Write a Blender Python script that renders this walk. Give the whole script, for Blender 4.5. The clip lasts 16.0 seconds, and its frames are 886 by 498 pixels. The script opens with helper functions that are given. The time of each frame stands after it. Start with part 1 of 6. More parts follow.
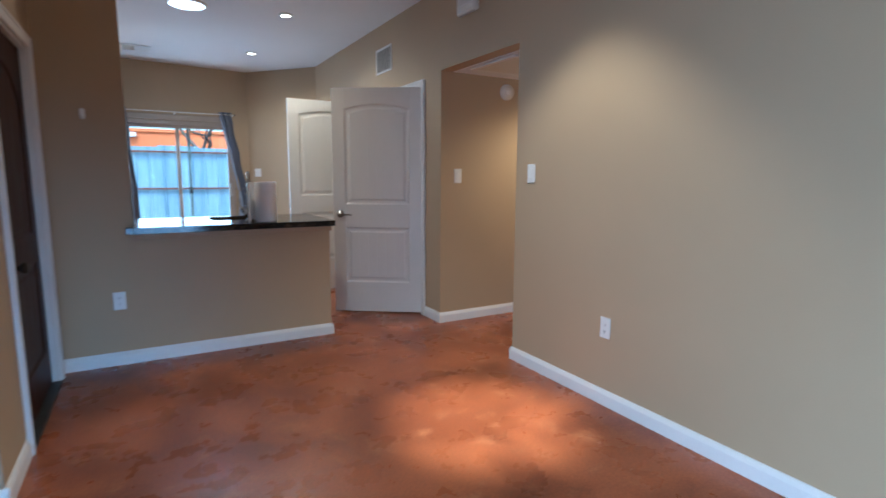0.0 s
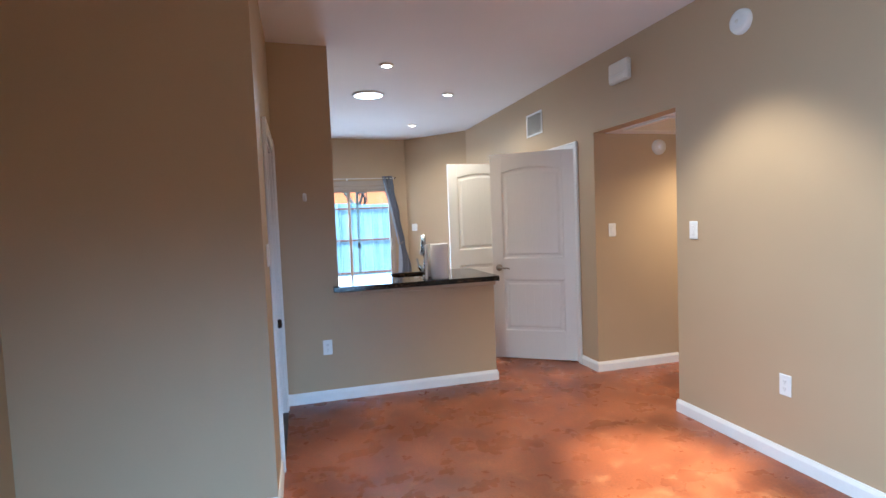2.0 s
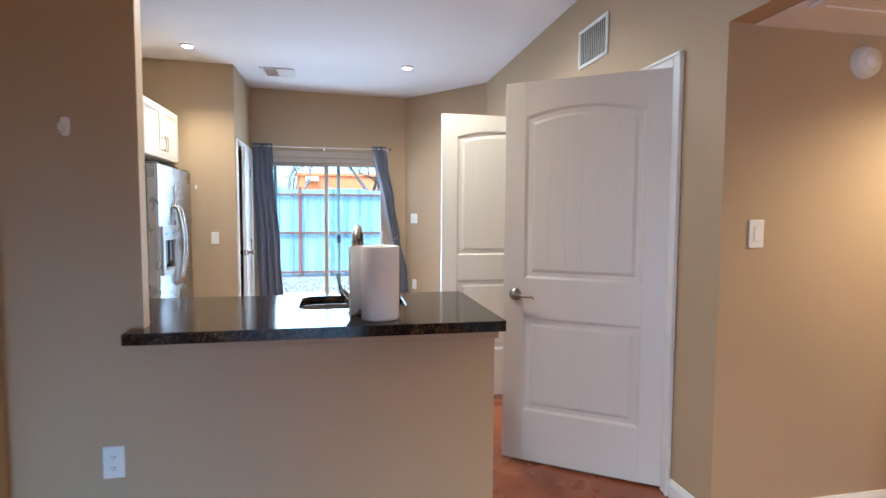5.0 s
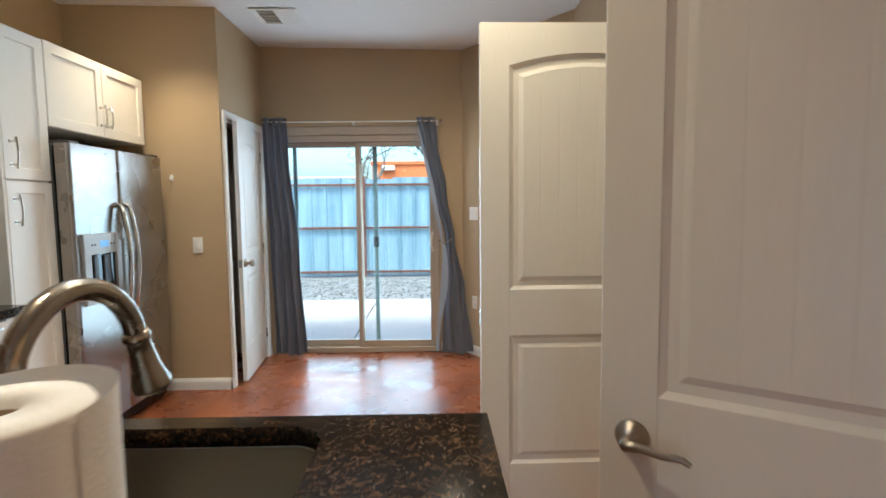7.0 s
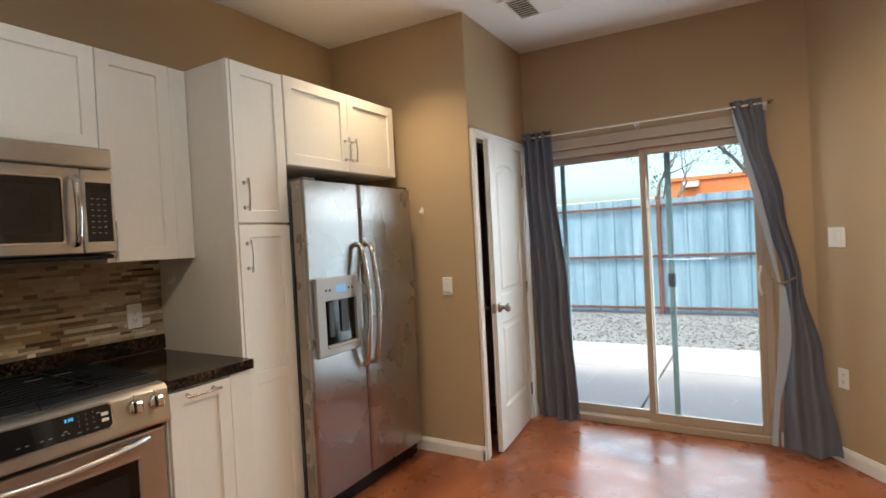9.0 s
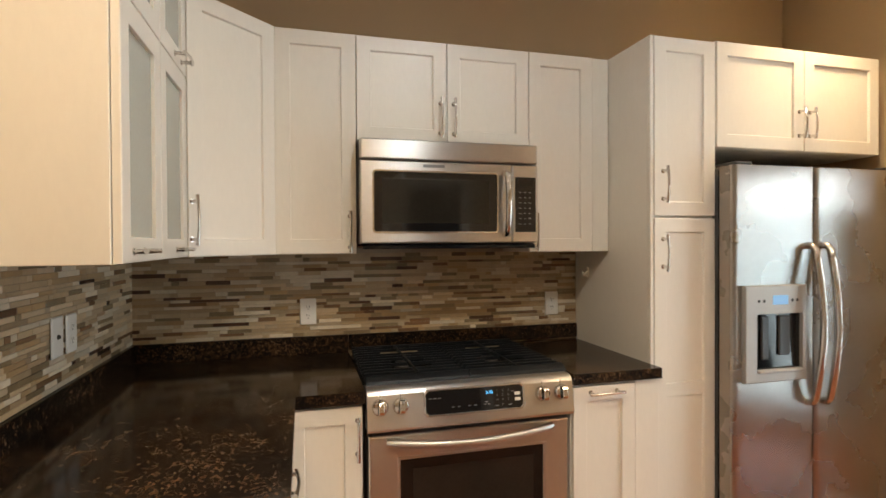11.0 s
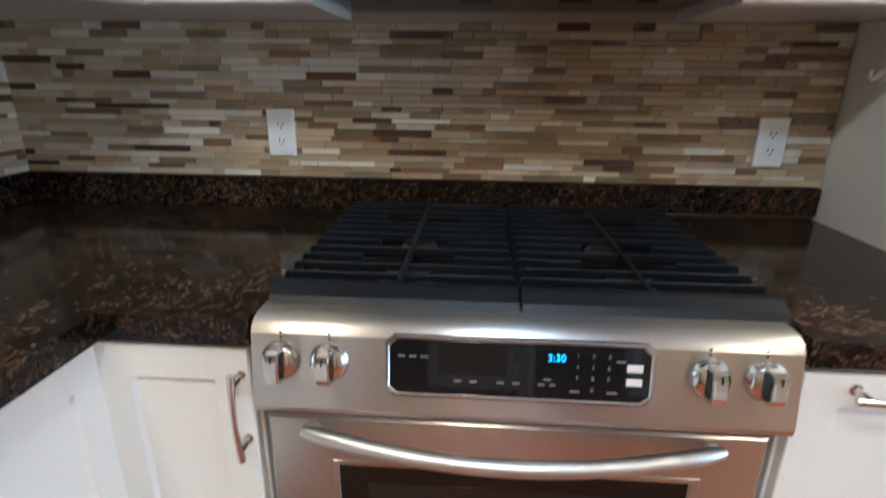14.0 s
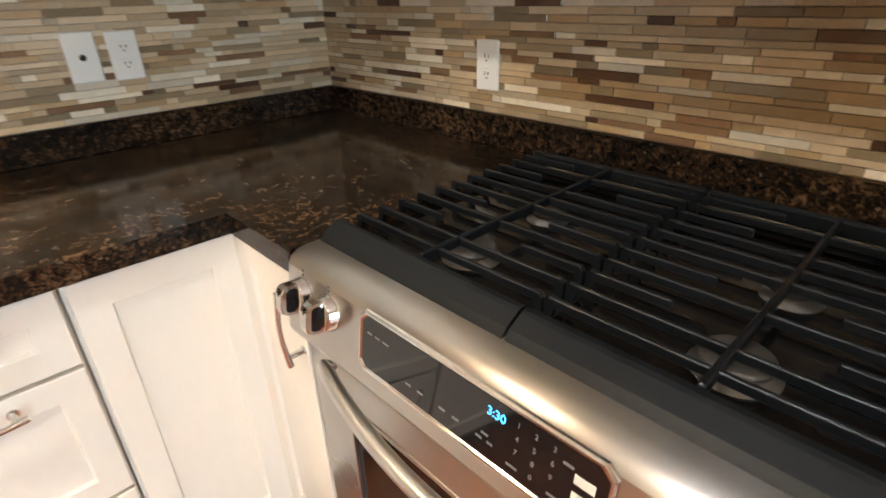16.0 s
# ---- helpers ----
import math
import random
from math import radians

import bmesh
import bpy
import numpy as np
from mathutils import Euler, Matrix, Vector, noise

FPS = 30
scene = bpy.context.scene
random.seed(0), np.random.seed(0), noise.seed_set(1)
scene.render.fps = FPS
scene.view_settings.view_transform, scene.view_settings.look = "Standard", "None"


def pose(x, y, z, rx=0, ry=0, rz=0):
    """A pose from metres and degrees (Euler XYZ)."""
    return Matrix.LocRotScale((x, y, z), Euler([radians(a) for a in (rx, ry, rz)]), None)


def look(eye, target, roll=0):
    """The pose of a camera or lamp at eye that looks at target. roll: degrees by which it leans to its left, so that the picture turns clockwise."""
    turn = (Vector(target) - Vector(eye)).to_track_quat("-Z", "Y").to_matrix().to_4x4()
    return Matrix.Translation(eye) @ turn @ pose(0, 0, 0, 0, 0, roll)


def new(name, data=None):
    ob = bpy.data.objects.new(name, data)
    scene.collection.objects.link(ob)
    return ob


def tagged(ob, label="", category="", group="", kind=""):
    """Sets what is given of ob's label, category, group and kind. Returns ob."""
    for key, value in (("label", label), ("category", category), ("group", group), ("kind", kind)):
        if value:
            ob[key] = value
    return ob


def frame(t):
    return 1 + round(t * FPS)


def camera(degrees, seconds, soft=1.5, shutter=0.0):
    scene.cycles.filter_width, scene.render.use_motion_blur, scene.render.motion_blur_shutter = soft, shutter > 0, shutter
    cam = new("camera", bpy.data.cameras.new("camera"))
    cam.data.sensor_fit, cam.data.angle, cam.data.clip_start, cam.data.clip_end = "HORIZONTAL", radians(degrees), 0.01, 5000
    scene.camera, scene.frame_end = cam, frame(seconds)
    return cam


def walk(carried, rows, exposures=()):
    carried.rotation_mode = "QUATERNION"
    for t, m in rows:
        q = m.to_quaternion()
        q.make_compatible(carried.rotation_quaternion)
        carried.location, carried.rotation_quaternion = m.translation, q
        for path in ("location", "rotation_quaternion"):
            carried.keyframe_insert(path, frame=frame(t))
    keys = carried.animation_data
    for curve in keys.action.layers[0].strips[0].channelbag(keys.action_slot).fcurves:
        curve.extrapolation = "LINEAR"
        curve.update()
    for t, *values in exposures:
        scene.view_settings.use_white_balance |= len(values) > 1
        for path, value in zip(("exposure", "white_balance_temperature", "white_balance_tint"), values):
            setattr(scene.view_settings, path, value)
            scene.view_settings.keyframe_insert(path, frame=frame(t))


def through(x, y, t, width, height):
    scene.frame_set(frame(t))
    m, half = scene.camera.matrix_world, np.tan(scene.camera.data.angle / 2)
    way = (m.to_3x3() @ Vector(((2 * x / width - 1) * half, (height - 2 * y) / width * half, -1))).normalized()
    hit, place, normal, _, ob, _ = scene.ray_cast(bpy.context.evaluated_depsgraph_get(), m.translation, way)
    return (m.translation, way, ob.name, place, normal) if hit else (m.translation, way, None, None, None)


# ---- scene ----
cam = camera(81.0, 16.0, shutter=0.3)
PATH = [
    (0, (0.292, 0.15, 1.265), (1.275, 1.87, 0.986), 0.3),
    (0.5, (0.123, -0.042, 1.287), (0.844, 1.788, 0.92), 0.1),
    (1, (-0.065, -0.137, 1.306), (0.507, 1.74, 0.918), -1.3),
    (1.5, (-0.115, -0.159, 1.392), (0.402, 1.757, 1.148), -2.4),
    (2, (-0.07, -0.088, 1.424), (0.459, 1.837, 1.308), -2.3),
    (2.5, (0.096, 0.072, 1.356), (0.627, 1.995, 1.205), -1.9),
    (3, (0.242, 0.363, 1.338), (0.772, 2.282, 1.141), -0.5),
    (3.5, (0.425, 0.775, 1.355), (0.951, 2.695, 1.163), 0.8),
    (4, (0.569, 1.206, 1.306), (1.062, 3.136, 1.135), 1.3),
    (4.5, (0.723, 1.651, 1.308), (1.125, 3.606, 1.165), 0.8),
    (4.7, (0.801, 1.827, 1.321), (1.193, 3.784, 1.196), 0.5),
    (6.8, (1.396, 3.594, 1.364), (1.522, 5.583, 1.192), -0.7),
    (7, (1.441, 3.738, 1.382), (1.471, 5.731, 1.212), -0.6),
    (7.5, (1.586, 4.067, 1.355), (1.219, 6.026, 1.186), 0.6),
    (8, (1.598, 4.335, 1.358), (0.766, 6.144, 1.178), -0.1),
    (8.5, (1.485, 4.588, 1.396), (0.531, 6.345, 1.351), -2.8),
    (9, (1.38, 4.729, 1.402), (0.354, 6.446, 1.367), -3.0),
    (9.5, (1.319, 4.802, 1.376), (0.027, 6.326, 1.306), -1.2),
    (10, (1.255, 4.806, 1.341), (-0.387, 5.943, 1.247), -0.0),
    (10.2, (1.272, 4.795, 1.356), (-0.489, 5.736, 1.237), 0.2),
    (12.3, (0.813, 5.222, 1.449), (-1.156, 5.568, 1.503), 0.5),
    (12.5, (0.71, 5.275, 1.449), (-1.257, 5.631, 1.515), 0.6),
    (13, (0.496, 5.349, 1.46), (-1.497, 5.515, 1.484), 0.9),
    (13.5, (0.267, 5.379, 1.375), (-1.72, 5.382, 1.149), 1.4),
    (13.6, (0.231, 5.389, 1.362), (-1.744, 5.364, 1.046), 1.3),
    (14, (0.118, 5.401, 1.254), (-1.776, 5.281, 0.624), 0.6),
    (14.5, (0.081, 5.523, 1.192), (-1.618, 5.023, 0.264), -1.4),
    (15, (0.049, 5.609, 1.211), (-1.436, 4.738, 0.194), -0.5),
    (15.3, (-0.026, 5.651, 1.237), (-1.489, 4.708, 0.253), -0.1),
    (15.5, (-0.108, 5.676, 1.251), (-1.551, 4.693, 0.276), 0.0),
    (16, (-0.213, 5.779, 1.28), (-1.439, 4.475, 0.387), -1.7),
]
SKY = 0.78
EXPOSURES = [(0, -0.3, 4650, 2), (0.5, 0.02, 4950, 2), (1.2, 0.32, 5050, 2), (2.5, 0.36, 4850, 4), (3.5, 0.33, 5000, 4), (4.5, 0.5, 4850, 4), (7, -0.18, 5600, 0), (8, -0.4, 5700, 2), (8.5, -0.38, 6300, 4), (9, -0.38, 6400, 6), (9.5, -0.48, 6500, 6), (10, -0.3, 7400, 8), (12.5, 0.0, 5850, 6), (13.5, 0.05, 5400, 4), (14, 0.35, 4950, 2), (14.5, 0.4, 4850, 4), (15, 0.35, 4950, 3), (15.5, 0.45, 5600, 5), (16, 0.8, 6300, 6)]
walk(cam, [(t, look(eye, target, roll)) for t, eye, target, roll in PATH], EXPOSURES)

# ---- world, sun, large lights ----
wd = bpy.data.worlds.new("sky")
scene.world = wd
wd.use_nodes = True
nt = wd.node_tree
sky = nt.nodes.new("ShaderNodeTexSky")
sky.sky_type, sky.sun_disc = "NISHITA", False
sky.sun_elevation, sky.sun_rotation = radians(64), radians(190)
sky.air_density, sky.dust_density = 1.0, 5.0
sky.ozone_density = 0.6
nt.nodes["Background"].inputs[1].default_value = SKY
nt.links.new(sky.outputs[0], nt.nodes["Background"].inputs[0])
sun = new("sun", bpy.data.lights.new("sun", "SUN"))
sun.data.energy, sun.data.angle, sun.data.color = 5.0, radians(10), (1.0, 0.95, 0.88)
sun.matrix_world = look((-1.2, -4.2, 9.0), (0, 0, 0))


def area_lamp(name, m, sx, sy, watts, color, spread=180):
    d = bpy.data.lights.new(name, "AREA")
    d.shape, d.size, d.size_y, d.energy, d.color, d.spread = "RECTANGLE", sx, sy, watts, color, radians(spread)
    ob = new(name, d)
    ob.matrix_world = m
    return ob


def spot_lamp(name, x, y, watts, color, cone, blend=0.6, aim=None, z=None):
    d = bpy.data.lights.new(name, "SPOT")
    d.energy, d.color, d.spot_size, d.spot_blend, d.shadow_soft_size = watts, color, radians(cone), blend, 0.07
    ob = new(name, d)
    ob.matrix_world = look((x, y, z or cz(x) - 0.035), aim or (x, y + 0.001, 0))
    return ob


DAY = (0.80, 0.90, 1.0)
WARM = (1.0, 0.74, 0.46)
area_lamp("daylight_slider", look((0.74, 8.66, 1.05), (0.74, 5.0, 0.6)), 1.35, 1.8, 56, DAY)
# added bluish fill for the east wall; no window is known on this side
area_lamp("fill_west", look((-1.38, -1.25, 0.75), (2.0, -0.6, 0.15)), 1.45, 1.0, 102, (0.70, 0.85, 1.0), 112)
# added narrow blue fill that lights only the lower part of the left walls
area_lamp("fill_south_low", look((0.1, -2.62, 0.36), (-0.3, 2.5, 0.0)), 2.0, 0.46, 7, (0.48, 0.72, 1.0), 34)

CEIL = 2.755


def cz(x):
    """The ceiling rises slightly to the west."""
    return CEIL + 0.022 * (2.45 - x)


# recessed lamps: x, y, watts
CANS = [(1.555, 7.21, 84), (1.560, 5.40, 80), (0.745, 4.50, 78), (-0.40, 7.10, 92), (1.78, 2.25, 130)]
for cx, cy, w in CANS:
    spot_lamp("can_light", cx, cy, w, (1.0, 0.80, 0.56) if cy < 3 else WARM, 92 if cy < 3 else (112 if cx < 0 else 158), 0.5 if cy < 3 else 0.9)
spot_lamp("can_beam", 1.78, 2.29, 1350, (1.0, 0.77, 0.46), 27, 1.0)
spot_lamp("skylight_tube_light", 0.726, 5.59, 62, (0.86, 0.94, 1.0), 176, 0.35)
spot_lamp("hall_light", 3.75, 3.35, 78, (1.0, 0.68, 0.36), 160, 0.6, z=2.05)

# ---- materials ----
def mat(name, color, rough=0.5, metal=0.0, var=0.12, scale=6.0, fine=90.0, bump=0.0, bscale=None, color2=None, coat=0.0, spec=0.5, rvar=0.08, stretch=None, rand=0.0):
    m = bpy.data.materials.new(name)
    m.use_nodes = True
    t = m.node_tree
    p = t.nodes["Principled BSDF"]
    p.inputs["Roughness"].default_value, p.inputs["Metallic"].default_value = rough, metal
    p.inputs["Coat Weight"].default_value, p.inputs["Specular IOR Level"].default_value = coat, spec
    tc = t.nodes.new("ShaderNodeTexCoord")
    mp = t.nodes.new("ShaderNodeMapping")
    mp.inputs["Scale"].default_value = stretch or (1, 1, 1)
    t.links.new(tc.outputs["Object"], mp.inputs["Vector"])

    def nz(s, detail=4.0):
        n = t.nodes.new("ShaderNodeTexNoise")
        n.inputs["Scale"].default_value, n.inputs["Detail"].default_value = s, detail
        t.links.new(mp.outputs[0], n.inputs["Vector"])
        return n
    a, b = nz(scale, 5), nz(fine, 3)
    mx = t.nodes.new("ShaderNodeMath")
    mx.operation = "MULTIPLY_ADD"
    mx.inputs[1].default_value = 0.35
    t.links.new(b.outputs["Fac"], mx.inputs[0])
    ml = t.nodes.new("ShaderNodeMath")
    ml.operation = "MULTIPLY"
    ml.inputs[1].default_value = 0.65
    t.links.new(a.outputs["Fac"], ml.inputs[0])
    t.links.new(ml.outputs[0], mx.inputs[2])
    r = t.nodes.new("ShaderNodeValToRGB")
    c2 = color2 or tuple(min(1, c * (1 + var)) for c in color)
    c1 = color if color2 else tuple(c * (1 - var) for c in color)
    r.color_ramp.elements[0].position, r.color_ramp.elements[1].position = 0.33, 0.67
    r.color_ramp.elements[0].color, r.color_ramp.elements[1].color = (*c1, 1), (*c2, 1)
    t.links.new(mx.outputs[0], r.inputs[0])
    out = r.outputs[0]
    if rand:
        oi = t.nodes.new("ShaderNodeObjectInfo")
        hs = t.nodes.new("ShaderNodeHueSaturation")
        mr0 = t.nodes.new("ShaderNodeMapRange")
        mr0.inputs[3].default_value, mr0.inputs[4].default_value = 1 - rand, 1 + rand
        t.links.new(oi.outputs["Random"], mr0.inputs[0])
        t.links.new(mr0.outputs[0], hs.inputs["Value"])
        t.links.new(out, hs.inputs["Color"])
        out = hs.outputs[0]
    t.links.new(out, p.inputs["Base Color"])
    mr = t.nodes.new("ShaderNodeMapRange")
    mr.inputs[1].default_value, mr.inputs[2].default_value = 0.3, 0.7
    mr.inputs[3].default_value, mr.inputs[4].default_value = max(0.02, rough - rvar), min(1, rough + rvar)
    t.links.new(a.outputs["Fac"], mr.inputs[0])
    t.links.new(mr.outputs[0], p.inputs["Roughness"])
    if bump:
        bn = nz(bscale or fine, 3)
        bp = t.nodes.new("ShaderNodeBump")
        bp.inputs["Strength"].default_value, bp.inputs["Distance"].default_value = bump, 0.002
        t.links.new(bn.outputs["Fac"], bp.inputs["Height"])
        t.links.new(bp.outputs[0], p.inputs["Normal"])
    return m


def glow(name, color, strength):
    m = bpy.data.materials.new(name)
    m.use_nodes = True
    p = m.node_tree.nodes["Principled BSDF"]
    p.inputs["Base Color"].default_value = (*color, 1)
    p.inputs["Emission Color"].default_value, p.inputs["Emission Strength"].default_value = (*color, 1), strength
    return m


def glass_mat(name, tint=(1, 1, 1), rough=0.0):
    m = bpy.data.materials.new(name)
    m.use_nodes = True
    t = m.node_tree
    for n in list(t.nodes):
        if n.type == "BSDF_PRINCIPLED":
            t.nodes.remove(n)
    tr, gl, mixs, fr = (t.nodes.new(k) for k in ("ShaderNodeBsdfTransparent", "ShaderNodeBsdfGlossy", "ShaderNodeMixShader", "ShaderNodeFresnel"))
    tr.inputs[0].default_value = (*tint, 1)
    gl.inputs["Roughness"].default_value = rough
    fr.inputs[0].default_value = 1.45
    t.links.new(fr.outputs[0], mixs.inputs[0])
    t.links.new(tr.outputs[0], mixs.inputs[1])
    t.links.new(gl.outputs[0], mixs.inputs[2])
    t.links.new(mixs.outputs[0], t.nodes["Material Output"].inputs[0])
    return m


def concrete_floor():
    """Acid-stained concrete: soft clouds of red-brown, pale scuffs, a worn sealer."""
    m = bpy.data.materials.new("stained_concrete")
    m.use_nodes = True
    t = m.node_tree
    p = t.nodes["Principled BSDF"]
    p.inputs["Specular IOR Level"].default_value = 0.38
    tc = t.nodes.new("ShaderNodeTexCoord")

    def noise(scale, detail, rough, dist=0.0):
        n = t.nodes.new("ShaderNodeTexNoise")
        n.inputs["Scale"].default_value, n.inputs["Detail"].default_value = scale, detail
        n.inputs["Roughness"].default_value, n.inputs["Distortion"].default_value = rough, dist
        t.links.new(tc.outputs["Object"], n.inputs["Vector"])
        return n.outputs["Fac"]

    def span(src, a, b, lo, hi):
        n = t.nodes.new("ShaderNodeMapRange")
        n.interpolation_type = "SMOOTHSTEP"
        for k, val in ((1, a), (2, b), (3, lo), (4, hi)):
            n.inputs[k].default_value = val
        t.links.new(src, n.inputs[0])
        return n.outputs[0]

    def blend(a, b, fac, mode="MIX"):
        n = t.nodes.new("ShaderNodeMix")
        n.data_type, n.blend_type = "RGBA", mode
        for sock, val in (("A", a), ("B", b), ("Factor", fac)):
            if isinstance(val, bpy.types.NodeSocket):
                t.links.new(val, n.inputs[sock])
            else:
                n.inputs[sock].default_value = val if sock == "Factor" else (*val, 1)
        return n.outputs["Result"]
    clouds = blend((0.17, 0.049, 0.020), (0.34, 0.108, 0.043), span(noise(1.5, 4, 0.5, 0.6), 0.32, 0.68, 0, 1))
    blots = blend(clouds, (0.105, 0.030, 0.014), span(noise(3.3, 4, 0.55, 0.4), 0.50, 0.76, 0, 0.6))
    scuffs = blend(blots, (0.50, 0.225, 0.11), span(noise(5.5, 7, 0.62, 0.5), 0.54, 0.78, 0, 0.55))
    gr = t.nodes.new("ShaderNodeCombineColor")
    g = span(noise(70, 3, 0.6), 0.3, 0.7, 0.84, 1.12)
    for k in range(3):
        t.links.new(g, gr.inputs[k])
    t.links.new(blend(scuffs, gr.outputs[0], 1.0, "MULTIPLY"), p.inputs["Base Color"])
    t.links.new(span(noise(4.0, 5, 0.6), 0.3, 0.7, 0.22, 0.40), p.inputs["Roughness"])
    bp = t.nodes.new("ShaderNodeBump")
    bp.inputs["Strength"].default_value, bp.inputs["Distance"].default_value = 0.05, 0.002
    t.links.new(noise(40, 4, 0.6), bp.inputs["Height"])
    t.links.new(bp.outputs[0], p.inputs["Normal"])
    return m


def granite(name="dark_granite"):
    """Polished dark granite: brown and golden grains on near-black, with small pale flecks."""
    m = bpy.data.materials.new(name)
    m.use_nodes = True
    t = m.node_tree
    p = t.nodes["Principled BSDF"]
    p.inputs["Roughness"].default_value = 0.11
    p.inputs["Specular IOR Level"].default_value = 0.17
    tc = t.nodes.new("ShaderNodeTexCoord")

    def noise(scale, detail, rough, dist):
        n = t.nodes.new("ShaderNodeTexNoise")
        n.inputs["Scale"].default_value, n.inputs["Detail"].default_value = scale, detail
        n.inputs["Roughness"].default_value, n.inputs["Distortion"].default_value = rough, dist
        t.links.new(tc.outputs["Object"], n.inputs["Vector"])
        return n.outputs["Fac"]

    def mad(a, k, b):
        n = t.nodes.new("ShaderNodeMath")
        n.operation, n.inputs[1].default_value = "MULTIPLY_ADD", k
        t.links.new(a, n.inputs[0])
        t.links.new(b, n.inputs[2])
        return n.outputs[0]
    v = t.nodes.new("ShaderNodeTexVoronoi")
    v.inputs["Scale"].default_value = 190
    t.links.new(tc.outputs["Object"], v.inputs["Vector"])
    sep = t.nodes.new("ShaderNodeSeparateColor")
    t.links.new(v.outputs["Color"], sep.inputs[0])
    grain = mad(sep.outputs[0], 0.16, mad(noise(5, 3, 0.5, 0.3), 0.35, noise(55, 8, 0.72, 0.9)))
    r = t.nodes.new("ShaderNodeValToRGB")
    e = r.color_ramp.elements
    e[0].position, e[0].color = 0.64, (0.005, 0.0045, 0.0045, 1)
    e[1].position, e[1].color = 1.0, (0.14, 0.084, 0.048, 1)
    for pos, c in ((0.72, (0.010, 0.0075, 0.006)), (0.80, (0.026, 0.015, 0.009)), (0.85, (0.056, 0.031, 0.016)), (0.92, (0.095, 0.056, 0.030))):
        k = e.new(pos)
        k.color = (*c, 1)
    t.links.new(grain, r.inputs[0])
    # pale mica flecks
    f = t.nodes.new("ShaderNodeValToRGB")
    f.color_ramp.elements[0].position, f.color_ramp.elements[1].position = 0.990, 0.999
    t.links.new(sep.outputs[1], f.inputs[0])
    mx = t.nodes.new("ShaderNodeMix")
    mx.data_type = "RGBA"
    mx.inputs["B"].default_value = (0.13, 0.095, 0.065, 1)
    t.links.new(f.outputs[0], mx.inputs["Factor"])
    t.links.new(r.outputs[0], mx.inputs["A"])
    t.links.new(mx.outputs["Result"], p.inputs["Base Color"])
    return m


def brushed(name, color, rough, along, spread=None):
    """Brushed metal; along: grain scale per axis, spread: the direction in which its reflections smear."""
    m = mat(name, color, rough, 1.0, var=0.05, scale=3, fine=40, rvar=0.04, stretch=(1, 1, 1))
    t = m.node_tree
    p = t.nodes["Principled BSDF"]
    tc = [n for n in t.nodes if n.type == "TEX_COORD"][0]
    mp = t.nodes.new("ShaderNodeMapping")
    mp.inputs["Scale"].default_value = along
    n = t.nodes.new("ShaderNodeTexNoise")
    n.inputs["Scale"].default_value, n.inputs["Detail"].default_value = 1.0, 4
    t.links.new(tc.outputs["Object"], mp.inputs[0])
    t.links.new(mp.outputs[0], n.inputs["Vector"])
    bp = t.nodes.new("ShaderNodeBump")
    bp.inputs["Strength"].default_value, bp.inputs["Distance"].default_value = 0.03 if spread else 0.09, 0.0006
    t.links.new(n.outputs["Fac"], bp.inputs["Height"])
    t.links.new(bp.outputs[0], p.inputs["Normal"])
    if spread:
        tv = t.nodes.new("ShaderNodeCombineXYZ")
        for k in range(3):
            tv.inputs[k].default_value = spread[k]
        p.inputs["Anisotropic"].default_value = 0.85
        t.links.new(tv.outputs[0], p.inputs["Tangent"])
    return m


